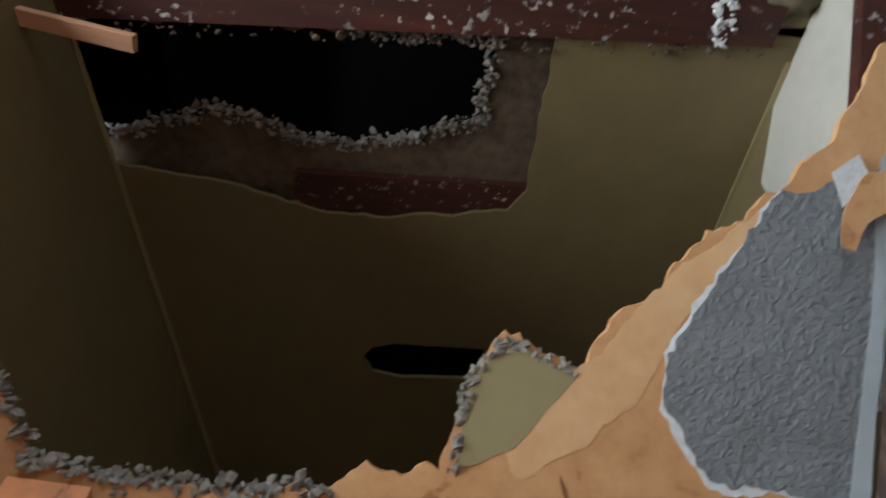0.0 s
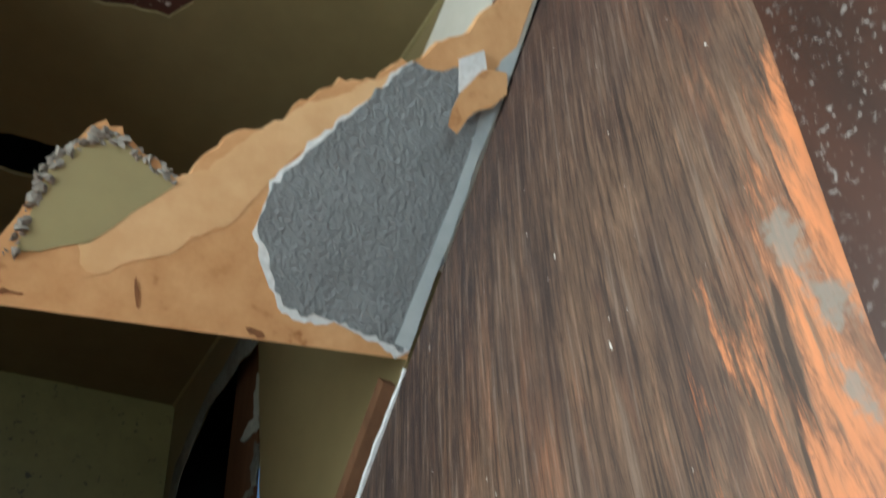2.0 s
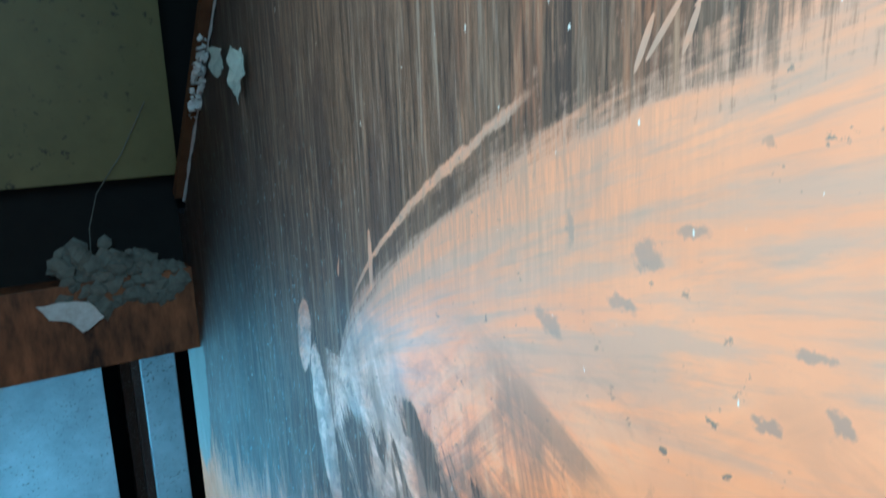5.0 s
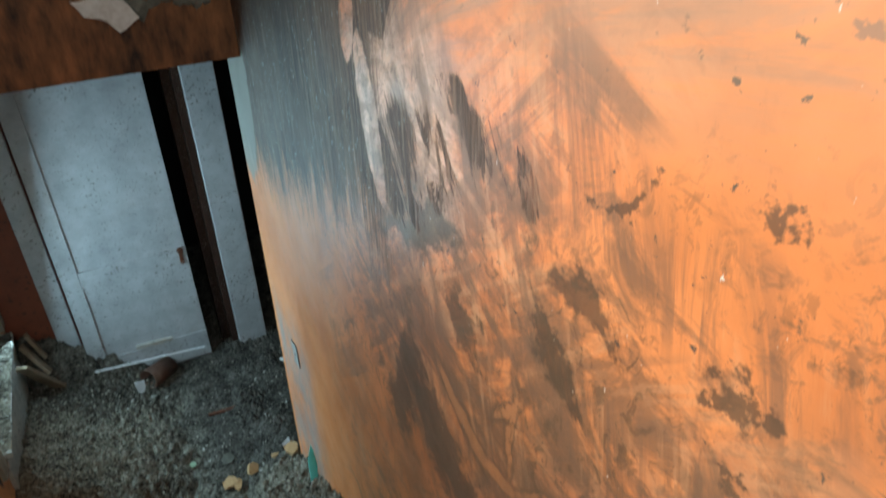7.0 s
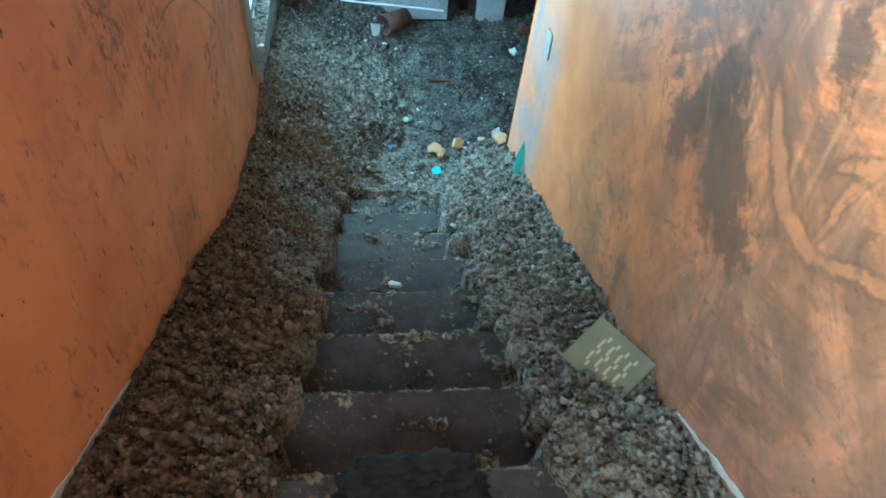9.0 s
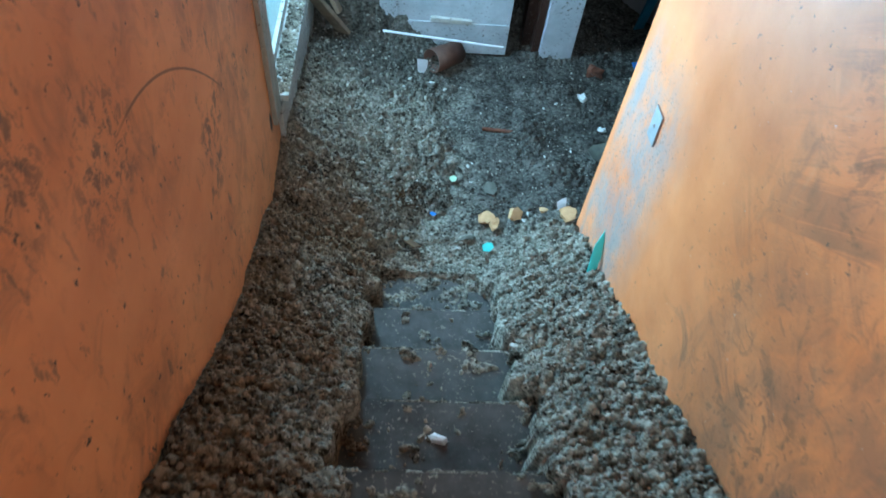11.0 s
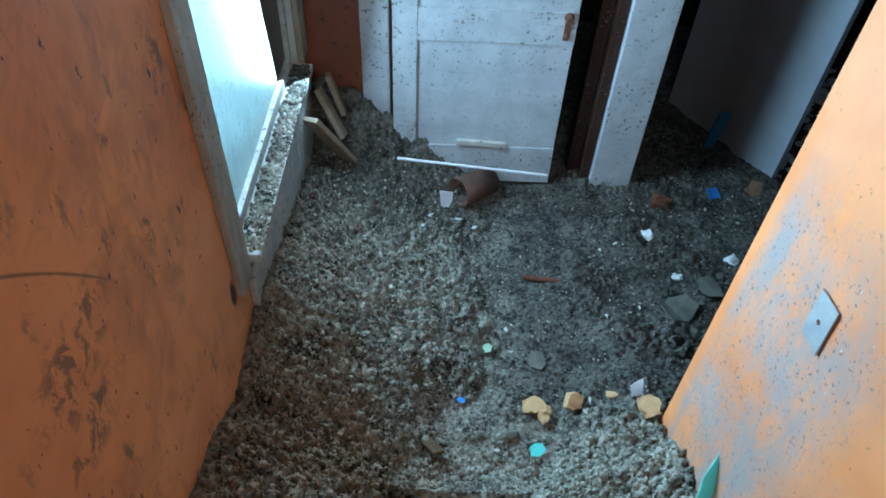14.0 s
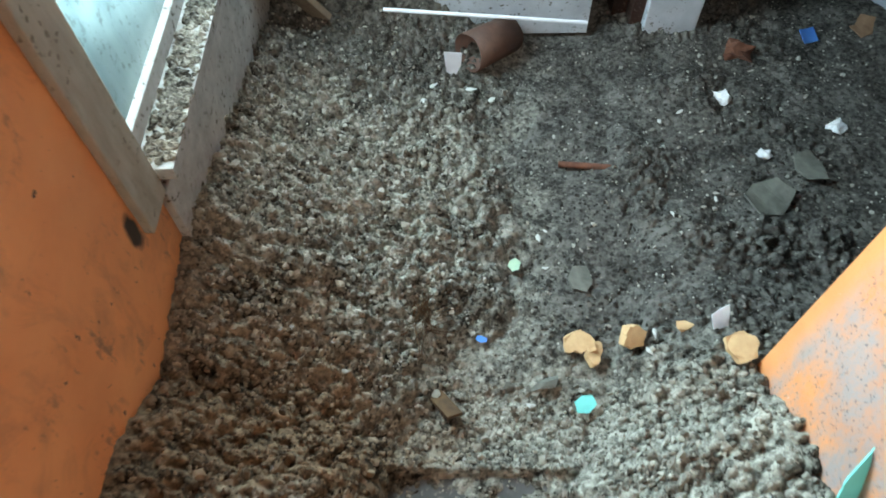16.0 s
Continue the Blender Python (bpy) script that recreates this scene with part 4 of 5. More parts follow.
crumbs("hole_rim", [(p.x, p.y - 0.005, CEIL + 0.05) for p in inner[:int(len(inner) * 0.62)]], 620, 0.010, M_GYPSUM, debris, 11, 0.020)
crumbs("key_crumb", [(XCL, 0.66, CEIL - 0.02), (0.0, 0.56, CEIL - 0.02), (0.70, 0.48, CEIL - 0.02)], 60, 0.008, M_LIME, debris, 31, 0.012)
crumbs("white_rim", [(0.02, 0.42, CEIL), (0.2, 0.38, CEIL), (0.45, 0.36, CEIL), (0.58, 0.34, CEIL), (0.60, 0.46, CEIL)], 620, 0.012, M_GYPSUM_W, debris, 12, 0.024)
nailer = thing("wall_nailer", (0, 0, 0), "brown wooden strip with torn white drywall edge along the wall top", "wood strip")
part("strip", slab([(XR - 0.03, 1.03), (XR - 0.002, 1.03), (XR - 0.002, 2.76), (XR - 0.03, 2.76)], [], lambda u, v, d: on_soffit(u, v, 0.012 + d), 0.03), M_STUD, nailer)
part("torn_edge", slab(rough_line([(XR - 0.0035, 1.0), (XR + 0.003, 1.0), (XR + 0.003, 2.76), (XR - 0.006, 2.76)], 0.016, 0.0032, 17), [], lambda u, v, d: on_soffit(u, v, -0.003 + d), 0.010), M_GYPSUM_W, nailer, "torn white drywall edge")
crumbs("dangling_scrap", [on_soffit(XR - 0.02, 2.2, -0.01), on_soffit(XR - 0.02, 2.42, -0.02)], 40, 0.012, M_GYPSUM_W, nailer, 19, 0.014, "dangling torn drywall scraps")
for at, shape in (((0.792, 1.90, 3.325), [(-0.035, 0.06), (0.02, 0.065), (0.035, 0.02), (0.028, -0.03), (0.0, -0.065), (-0.018, -0.03), (-0.04, 0.0)]), ((0.792, 1.84, 3.57), [(-0.02, 0.08), (0.022, 0.075), (0.028, 0.01), (0.012, -0.07), (-0.008, -0.05), (-0.028, -0.01)]), ((0.792, 2.06, 3.37), [(-0.03, 0.03), (0.02, 0.035), (0.03, -0.01), (0.0, -0.04), (-0.035, -0.02)])):
    rag = thing("paper_rag", at, "ragged pale scrap of drywall paper hanging from the wall top", "paper scrap", "hanging paper scraps", rot=(0, 0, 12))
    part("sheet", slab(rough_line(shape, 0.009, 0.006, 61 + int(at[2] * 10)), [], lambda u, v, d: (d + 0.012 * noise.noise(Vector((u * 40, v * 40, at[1]))) + 1.2 * u * u, u, v), 0.002), M_RAG, rag)
mud = thing("mud_nest", (0, 0, 0), "dried brown mud and plaster packed in the ceiling corner", "mud")
rnd = random.Random(61)
bm = bmesh.new()
for i in range(46):
    join(bm, lump(0.055 * (0.5 + rnd.random()), i, (1, 1, 0.42), 3, 0.75), Matrix.Translation((0.60 + 0.19 * rnd.random(), 0.04 + 0.31 * rnd.random(), CEIL + 0.010 - 0.022 * rnd.random())))
tagged(part("clod", bm, M_MUD, mud, "", True), kind="stuff")
tagged(new("wall_cream_stairhead", mesh_of(slab([(-0.02, 5.28), (-0.10, 4.70), (-0.16, 4.35), (-0.60, 4.35), (-0.60, 5.28)], [], lambda u, v, d: (XR - 0.005 - d, u, v), 0.004), "wall_cream_stairhead", M_CREAM_DARK)), kind="structure")
strip = thing("wood_strip", (0, 0, 0), "dark red wooden strip nailed along the top of the stair wall", "wood strip")
part("timber", slab([(0.745, 0.46), (0.787, 0.46), (0.783, -0.30), (0.715, -0.30)], [], lambda u, v, d: on_soffit(u, v, 0.02 + d), 0.03), M_RED, strip)

part("torn_edge", slab(rough_line([(0.7885, 0.33), (0.818, 0.33), (0.818, -0.30), (0.7885, -0.30)], 0.015, 0.003, 27), [], lambda u, v, d: on_soffit(u, v, 0.004 + d), 0.02), M_STUD, strip, "broken brown wood edge")
part("paper_edge", slab(rough_line([(0.806, 0.33), (0.819, 0.33), (0.819, -0.30), (0.808, -0.30)], 0.015, 0.004, 28), [], lambda u, v, d: on_soffit(u, v, -0.001 + d), 0.004), M_GYPSUM_W, strip, "white torn drywall edge")
# unseen upper side floor and walls, added to admit and bound the side lamp
tagged(new("floor_upper_side", mesh_of(box(-2.6, XL - 0.14, Y_TOP + 0.001, 1.2, TOP_Z, TOP_Z + 0.18), "floor_upper_side", M_STUD)), kind="structure")
tagged(new("wall_unseen_divider", mesh_of(box(-2.6, XCL - 0.20, 1.06, 1.18, TOP_Z + 0.18, 7.0), "wall_unseen_divider", M_CREAM)), kind="structure")
side = slab([(-3.0, TOP_Z), (1.2, TOP_Z), (1.2, 7.0), (-3.0, 7.0)], [[(-0.65, 2.9), (0.95, 2.9), (0.95, 5.0), (-0.65, 5.0)]], lambda u, v, d: (-2.6 - d, u, v), 0.12)
tagged(new("wall_unseen_side", mesh_of(side, "wall_unseen_side", M_CREAM)), kind="structure")
# unseen upper room, added to close the place behind the camera
room = bmesh.new()
for b in ((XR + 0.12, 2.6, Y_TOP - 0.4, Y_TOP - 0.3, TOP_Z, 7.0), (2.6, 2.7, -3.0, Y_TOP - 0.3, TOP_Z, 7.0), (-2.7, 2.7, -3.0, 1.3, 7.0, 7.1), (XCL - 0.12, XR + 0.12, -0.86, -0.81, CEIL + 0.3, 7.0), (XCL - 0.16, XCL - 0.10, -0.86, 1.06, CEIL, 7.0)):
    box(*b, bm=room)
tagged(new("wall_unseen_room", mesh_of(room, "wall_unseen_room", M_CREAM)), kind="structure")
# opening cut in the unseen wall for the added upper lamp
back = slab([(-2.7, 2.3), (2.7, 2.3), (2.7, 7.0), (-2.7, 7.0)], [[(-1.5, 3.35), (0.5, 3.35), (0.5, 6.55), (-1.5, 6.55)]], lambda u, v, d: (u, -3.0 - d, v), 0.12)
tagged(new("wall_unseen_back", mesh_of(back, "wall_unseen_back", M_CREAM)), kind="structure")

# stained panel beside the head of the stair
tagged(new("panel_stairhead", mesh_of(slab([(-0.60, 2.6), (0.30, 2.6), (0.27, 3.4), (0.20, 4.0), (0.10, 4.45), (0.0, 5.0), (-0.03, 5.28), (-0.60, 5.28)], [], lambda u, v, d: (XR - d, u, v), 0.004), "panel_stairhead", M_REDPANEL)), kind="structure")

# ---- droppings ----


def heap():
    """One rolling sheet of droppings over stairs and landing, thin or absent where the treads show."""
    st = 0.0055
    xs, ys = np.arange(XL - 0.01, 1.76, st), np.arange(-0.6, 6.0, st)
    X, Y = np.meshgrid(xs, ys)
    tread = np.clip(S0Z + RISE * np.ceil((S0Y - Y) / RUN - 1e-6) - RISE, S0Z - RISE, None)
    tread = np.where(Y > S0Y, -0.02, tread)
    line = np.where(Y > S0Y - RUN, 0.0, 0.0) + np.maximum(0.0, (S0Y + 0.1 - Y) * RISE / RUN) - 0.02
    rng = np.random.default_rng(5)

    def field(cell, seed):
        r = np.random.default_rng(seed)
        gx, gy = int(2.4 / cell) + 4, int(7.0 / cell) + 4
        g = r.random((gy, gx))
        u, v = (X + 0.6) / cell, (Y + 0.7) / cell
        i, j = np.floor(u).astype(int), np.floor(v).astype(int)
        a, b = u - i, v - j
        a, b = a * a * (3 - 2 * a), b * b * (3 - 2 * b)
        return (g[j, i] * (1 - a) + g[j, i + 1] * a) * (1 - b) + (g[j + 1, i] * (1 - a) + g[j + 1, i + 1] * a) * b - 0.5

    wob = field(0.12, 1) * 0.10 + field(0.05, 2) * 0.05
    wide = np.clip((Y - 1.0) / 1.6, 0, 1)
    left_h = np.interp(Y, [0.0, 0.75, 1.1, 1.6, 2.3, 2.8, 3.3, 4.0, 4.2, 4.30, 4.40, 4.6], [0.06, 0.05, 0.08, 0.15, 0.17, 0.40, 0.46, 0.31, 0.26, 0.30, 0.62, 0.2])
    right_h = np.interp(Y, [0.0, 0.6, 1.0, 1.5, 2.1, 2.6, 2.85, 3.1, 3.5, 4.4], [0.02, 0.0, 0.01, 0.045, 0.105, 0.19, 0.27, 0.15, 0.04, 0.02])
    le = np.interp(Y, [0.5, 1.2, 2.3, 2.9, 3.3, 4.1, 4.4, 4.8], [-0.14, -0.12, -0.09, -0.05, 0.36, 0.36, 0.22, 0.1]) + wob
    re = np.interp(Y, [0.5, 1.2, 2.3, 2.9, 3.3], [0.52, 0.45, 0.40, 0.42, 0.60]) + wob
    kl = np.clip((le - X) / np.maximum(le - XL, 0.05), 0, 1)
    kr = np.clip((X - re) / np.maximum(XR - re, 0.05), 0, 1)
    kr = np.where(X > XR + 0.02, kr * np.clip(1 - (X - XR) / 0.5, 0, 1), kr)
    lp = np.interp(Y, [2.6, 3.2, 4.15, 4.4], [0.8, 1.5, 1.3, 0.8])
    body = np.maximum(kl ** lp * left_h, kr ** 0.7 * right_h)
    body = np.minimum(body, 0.50)
    z = line + body + field(0.09, 3) * 0.03 * (kl + kr > 0.02) + field(0.25, 4) * 0.05
    z = z - 0.075 * kr * np.clip((1.6 - Y) / 0.5, 0, 1)
    bare = (kl <= 0) & (kr <= 0) & (Y < S0Y)
    mound = np.exp(-(((X - 0.25) / 0.11) ** 2 + ((Y - 4.34) / 0.08) ** 2))
    z = z + np.where(Y < FAR - 0.02, 0.10 * mound, 0.0)
    z = np.where(Y > S0Y, np.maximum(z, -0.005 + field(0.10, 6) * 0.03), z)
    w0 = np.clip((Y - (S0Y - 0.24)) / 0.24 + field(0.07, 31) * 0.5, 0, 1)
    low = tread - 0.012 + field(0.04, 7) * 0.02
    z = np.where(bare, low * (1 - w0) + (0.016 + field(0.06, 32) * 0.03) * w0, np.maximum(z, tread - 0.01 + np.minimum(body, 0.06)))
    bump = np.zeros_like(z)
    n = 46000
    px, py = rng.uniform(XL, 1.75, n), rng.uniform(-0.5, 5.0, n)
    pr = rng.uniform(0.006, 0.0165, n) * np.where(rng.random(n) < 0.15, 1.5, 1.0)
    sq = rng.uniform(0.6, 1.0, n)
    for cx, cy, r, s in zip(px, py, pr, sq):
        i0, i1 = int((cx - r - xs[0]) / st), int((cx + r - xs[0]) / st) + 2
        j0, j1 = int((cy - r - ys[0]) / st), int((cy + r - ys[0]) / st) + 2
        i0, j0 = max(i0, 0), max(j0, 0)
        d = ((X[j0:j1, i0:i1] - cx) ** 2 + ((Y[j0:j1, i0:i1] - cy) / s) ** 2) / r ** 2
        bump[j0:j1, i0:i1] = np.maximum(bump[j0:j1, i0:i1], np.sqrt(np.clip(1 - d, 0, 1)) * r * 1.7)
    amount = np.where(bare, np.maximum(0.5 * (field(0.06, 8) > 0.22), 0.5 * w0), np.clip(0.35 + (kl + kr) * 3, 0, 1))
    path = np.clip((X - 0.1) / 0.3, 0, 1) * np.clip((Y - 3.0) / 0.3, 0, 1)
    crumb = np.abs(field(0.030, 21)) * 0.030 + np.abs(field(0.016, 22)) * 0.022 + field(0.009, 23) * 0.012
    hug = 0.35 + 0.65 * np.clip((X - XL - 0.004) / 0.035, 0, 1)
    z = z + (bump + crumb) * hug * amount * (1 - 0.8 * path * np.clip(0.75 - 1.6 * field(0.16, 12), 0, 1))
    ny, nx = X.shape
    v = np.stack([X + rng.normal(0, 0.0012, X.shape), Y + rng.normal(0, 0.0012, X.shape), z + rng.normal(0, 0.0012, X.shape)], -1).reshape(-1, 3)
    idx = np.arange(nx * ny).reshape(ny, nx)
    q = np.stack([idx[:-1, :-1], idx[:-1, 1:], idx[1:, 1:], idx[1:, :-1]], -1).reshape(-1, 4)
    cx, cy = v[q].mean(1)[:, 0], v[q].mean(1)[:, 1]
    keep = (cx < XR + 0.01) | (cy > Y_END - 0.03)
    keep &= ~((cx < XL + 0.0) & (cy > -9))
    q = q[keep]
    me = bpy.data.meshes.new("droppings")
    me.from_pydata(v.tolist(), [], q.tolist())
    me.materials.append(M_GUANO)
    me.shade_smooth()
    ob = new("droppings", me)
    return tagged(ob, "thick clumpy layer of dry grey brown bird droppings", "droppings", kind="stuff"), (xs, ys, z)


droppings, (GX, GY, GZ) = heap()


def ground(x, y):
    return float(GZ[int(round((y - GY[0]) / (GY[1] - GY[0]))), int(round((x - GX[0]) / (GX[1] - GX[0])))])


def crumb_paint():
    m = Mat("dried_crumbs", 0.95, 0.1)
    geo = m.t.nodes.new("ShaderNodeNewGeometry")
    pick = m.ramp(geo.outputs["Random Per Island"], 0.0, 1.0)
    grey = m.mix(pick, (0.085, 0.078, 0.065), (0.36, 0.345, 0.295))
    # brown crumbs, their tone also lowered to hold the shade up the stairs
    brown = m.mix(pick, (0.050, 0.032, 0.021), (0.24, 0.16, 0.103))
    ax = m.axis()
    c = m.mix(m.math("MULTIPLY", m.ramp(m.math("ADD", m.math("MULTIPLY", ax[0], -0.7), m.noise(2.2, 4, 0.6)), 0.40, 0.70), m.ramp(ax[1], 3.5, 2.9, 0.25, 1.0)), grey, brown)
    wet = m.math("MULTIPLY", m.ramp(m.math("ADD", ax[0], m.math("MULTIPLY", m.noise(7, 4, 0.7), 0.5)), 0.30, 0.60), m.ramp(ax[1], 2.95, 3.20))
    dark = m.mix(m.ramp(geo.outputs["Random Per Island"], 0.80, 1.0), (0.035, 0.033, 0.030), (0.36, 0.35, 0.31))
    m.colour(m.mix(m.math("MAXIMUM", wet, m.math("MULTIPLY", m.ramp(ax[1], 3.8, 4.1), 0.7)), c, dark)).bump(m.noise(190, 4, 0.7), 0.9, 0.003)
    return m.m


def crumbs(count):
    """Loose crumbs, each a small lumpy stone shape, thick on the heaps and thin on the trodden dirt."""
    r = np.random.default_rng(77)
    solid = bmesh.new()
    bmesh.ops.create_icosphere(solid, subdivisions=1, radius=1.0)
    solid.verts.ensure_lookup_table()
    base = np.array([v.co[:] for v in solid.verts])
    faces = np.array([[v.index for v in f.verts] for f in solid.faces])
    solid.free()
    x, y = r.uniform(XL + 0.012, 1.6, count * 2), r.uniform(0.3, 4.6, count * 2)
    trodden = (y > 3.05) & (x > 0.12)
    inside = (x < XR - 0.012) | (y > Y_END + 0.02)
    behind = (y > FAR - 0.06) & (x < 1.0)
    step_bare = (y < S0Y) & (x > -0.08) & (x < 0.42)
    keep = inside & ~behind & np.where(trodden, r.random(len(x)) < 0.42, True) & np.where(step_bare, r.random(len(x)) < 0.12, True)
    x, y, trodden = x[keep][:count], y[keep][:count], trodden[keep][:count]
    size = np.clip(r.lognormal(-5.42, 0.42, len(x)), 0.0022, 0.013) * np.where(trodden, 0.72, 1.0)
    z = np.array([ground(a, b) for a, b in zip(x, y)]) + size * 0.25
    stretch = r.uniform(0.65, 1.25, (len(x), 1, 3))
    jag = r.uniform(0.60, 1.30, (len(x), len(base), 1))
    verts = base[None] * jag * stretch * size[:, None, None] + np.stack([x, y, z], -1)[:, None, :]
    tris = faces[None] + (np.arange(len(x)) * len(base))[:, None, None]
    me = bpy.data.meshes.new("crumbs")
    me.from_pydata(verts.reshape(-1, 3).tolist(), [], tris.reshape(-1, 3).tolist())
    me.materials.append(crumb_paint())
    return tagged(new("crumbs", me), "loose grey and brown crumbs of dried droppings strewn over the heaps", "droppings", kind="stuff")


crumbs(46000)


# ---- window ----
window = thing("window_1", (0, 0, 0), kind="structure")
part("glass_pane", box(XL - 0.045, XL - 0.040, WIN_Y0 + 0.04, WIN_Y1 - 0.04, WIN_Z0 + 0.04, WIN_Z1 - 0.04), M_GLASS, window, "bright grimy window pane").visible_shadow = False
fr = bmesh.new()
for b in ((WIN_Y0, WIN_Y0 + 0.045, WIN_Z0, WIN_Z1), (WIN_Y1 - 0.045, WIN_Y1, WIN_Z0, WIN_Z1), (WIN_Y0 + 0.045, WIN_Y1 - 0.045, WIN_Z0, WIN_Z0 + 0.05), (WIN_Y0 + 0.045, WIN_Y1 - 0.045, WIN_Z1 - 0.05, WIN_Z1)):
    box(XL - 0.06, XL - 0.022, *b, 0.004, bm=fr)
part("window_frame", fr, M_SILL, window, "grimy white window sash")
part("window_casing", box(XL + 0.001, XL + 0.022, WIN_Y0 - 0.110, WIN_Y0 - 0.004, WIN_Z0 - 0.06, WIN_Z1 + 0.08, 0.004), M_TRIM, window)
part("window_reveal", box(XL - 0.060, XL + 0.0005, WIN_Y1 - 0.014, WIN_Y1 - 0.001, WIN_Z0 + 0.004, WIN_Z1 - 0.002, 0.002), M_SILL, window)
part("window_casing", box(XL + 0.001, XL + 0.022, WIN_Y1 + 0.004, FAR - 0.005, WIN_Z0 + 0.006, WIN_Z1 + 0.08, 0.004), M_TRIM, window)
part("window_sill", box(XL - 0.13, XL + 0.055, WIN_Y0 + 0.001, WIN_Y1 - 0.001, WIN_Z0 - 0.03, WIN_Z0 + 0.003, 0.003), M_SILL, window, "grimy window sill heaped with droppings")
part("apron", box(XL + 0.001, XL + 0.022, WIN_Y0 - 0.010, FAR - 0.006, 0.25, WIN_Z0 - 0.062, 0.004), M_SILL, window)

# ---- white door and its frame ----
door = thing("door_1", (-0.13, FAR - 0.02, 0.02), kind="structure", rot=(0, 0, 0))
DW = 0.73
leaf = box(0.0, DW, 0, 0.034, 0, 2.0, 0.003)
part("leaf", leaf, M_WHITE, door, "dirty white panelled door")
for x0, x1 in ((0.0, 0.10), (0.35, 0.42)):
    part("stile", box(x0, x1, -0.009, 0.0, 0.0, 2.0, 0.002), M_WHITE, door) if x0 != 0.35 else None
for z0, z1 in ((0.0, 0.20), (0.72, 0.86), (1.88, 2.0)):
    part("rail", box(0.101, DW, -0.009, 0.0, z0, z1, 0.002), M_WHITE, door)
ledge = box(0.27, 0.50, -0.020, 0.0, 0.225, 0.252, 0.004)
bmesh.ops.transform(ledge, matrix=pose(0, 0, 0, 0, 3), verts=ledge.verts)
part("weatherboard", ledge, M_SILL, door, "broken white bottom ledge")
hasp = box(DW - 0.050, DW - 0.026, -0.014, -0.009, 0.745, 0.835, 0.002)
for zz, rr, hh in ((0.845, 0.020, 0.034), (0.765, 0.012, 0.022)):
    knob = bmesh.new()
    bmesh.ops.create_cone(knob, segments=14, radius1=rr, radius2=rr * 0.7, depth=hh, cap_ends=True)
    join(hasp, knob, pose(DW - 0.038, -0.014 - hh / 2, zz, 90, 0, 0))
part("latch", hasp, M_RUST, door, "rusty latch and knob")
frame1 = thing("door_frame", (0, 0, 0), kind="structure")
part("casing", box(-0.26, -0.145, FAR - 0.012, FAR + 0.018, 0.1, 2.14, 0.004), M_WHITE, frame1)
part("casing", box(0.80, 0.99, FAR - 0.030, FAR + 0.018, -0.05, 2.44, 0.006), M_WHITE, frame1, "dirty white door post")
part("jamb", box(0.755, 0.797, FAR - 0.002, FAR + 0.15, -0.05, 2.05), M_REDPANEL, frame1)
part("jamb", box(0.70, 0.752, FAR + 0.06, FAR + 0.15, -0.05, 2.05), M_REDPANEL, frame1)

# ---- small things ----
plate = thing("junction_plate", (XR - 0.002, 2.695, 1.12), "loose galvanised wall plate hanging askew on the peeled orange wall", "wall plate", rot=(0, 0, 0))
b = box(-0.005, -0.001, -0.035, 0.035, -0.0575, 0.0575, 0.001)
bmesh.ops.transform(b, matrix=pose(0, 0, 0, -6), verts=b.verts)
part("cover", b, M_METAL, plate)
b = bmesh.new()
bmesh.ops.create_cone(b, segments=12, radius1=0.006, radius2=0.005, depth=0.004, cap_ends=True)
bmesh.ops.transform(b, matrix=pose(-0.004, 0, 0, 0, 90), verts=b.verts)
part("screw", b, M_RUST, plate)


def at_ground(x, y, up=0.0):
    return (x, y, ground(x, y) + up)


# nest of crumbled plaster on the header
nest = thing("plaster_nest", (0, 0, 0), "crumbled pale plaster and dirt lodged on the header beam", "plaster")
bm = bmesh.new()
rnd = random.Random(21)
for i in range(170):
    u = rnd.random()
    x = 0.40 + 0.41 * u
    top = 2.72 + 0.13 * math.sin(math.pi * min(1, 0.25 + u))
    join(bm, lump(0.026 * (0.4 + rnd.random()), i, (1.2, 0.6, 1), 1, 0.5), Matrix.Translation((x, FRONT - 0.035 + rnd.random() * 0.05, 2.60 + (top - 2.60) * rnd.random() + 0.03 * u)))
tagged(part("clump", bm, M_GYPSUM_D, nest), kind="stuff")
part("flake", slab(rough_line([(0.33, 2.67), (0.42, 2.67), (0.48, 2.66), (0.52, 2.60), (0.45, 2.56), (0.42, 2.60), (0.36, 2.62)], 0.02, 0.004, 5), [], lambda u, v, d: (u, FRONT - 0.055 - 0.2 * (v - 2.56) * 0.2 + d, v), 0.004), M_GYPSUM_W, nest, "white plaster flake")

thread = thing("hanging_thread", (0, 0, 0), "thin dusty thread hanging across the dark recess", "thread")
bm = bmesh.new()
tp = [Vector((0.735, FRONT - 0.012, 3.30)), Vector((0.64, FRONT - 0.02, 3.13)), Vector((0.55, FRONT - 0.03, 3.01)), Vector((0.515, FRONT - 0.03, 2.90)), Vector((0.505, FRONT - 0.03, 2.78))]
for a, b2 in zip(tp, tp[1:]):
    c1 = bmesh.new()
    bmesh.ops.create_cone(c1, segments=6, radius1=0.0016, radius2=0.0016, depth=(b2 - a).length, cap_ends=True)
    join(bm, c1, look(a.lerp(b2, 0.5), b2))
part("strand", bm, M_GYPSUM_D, thread)

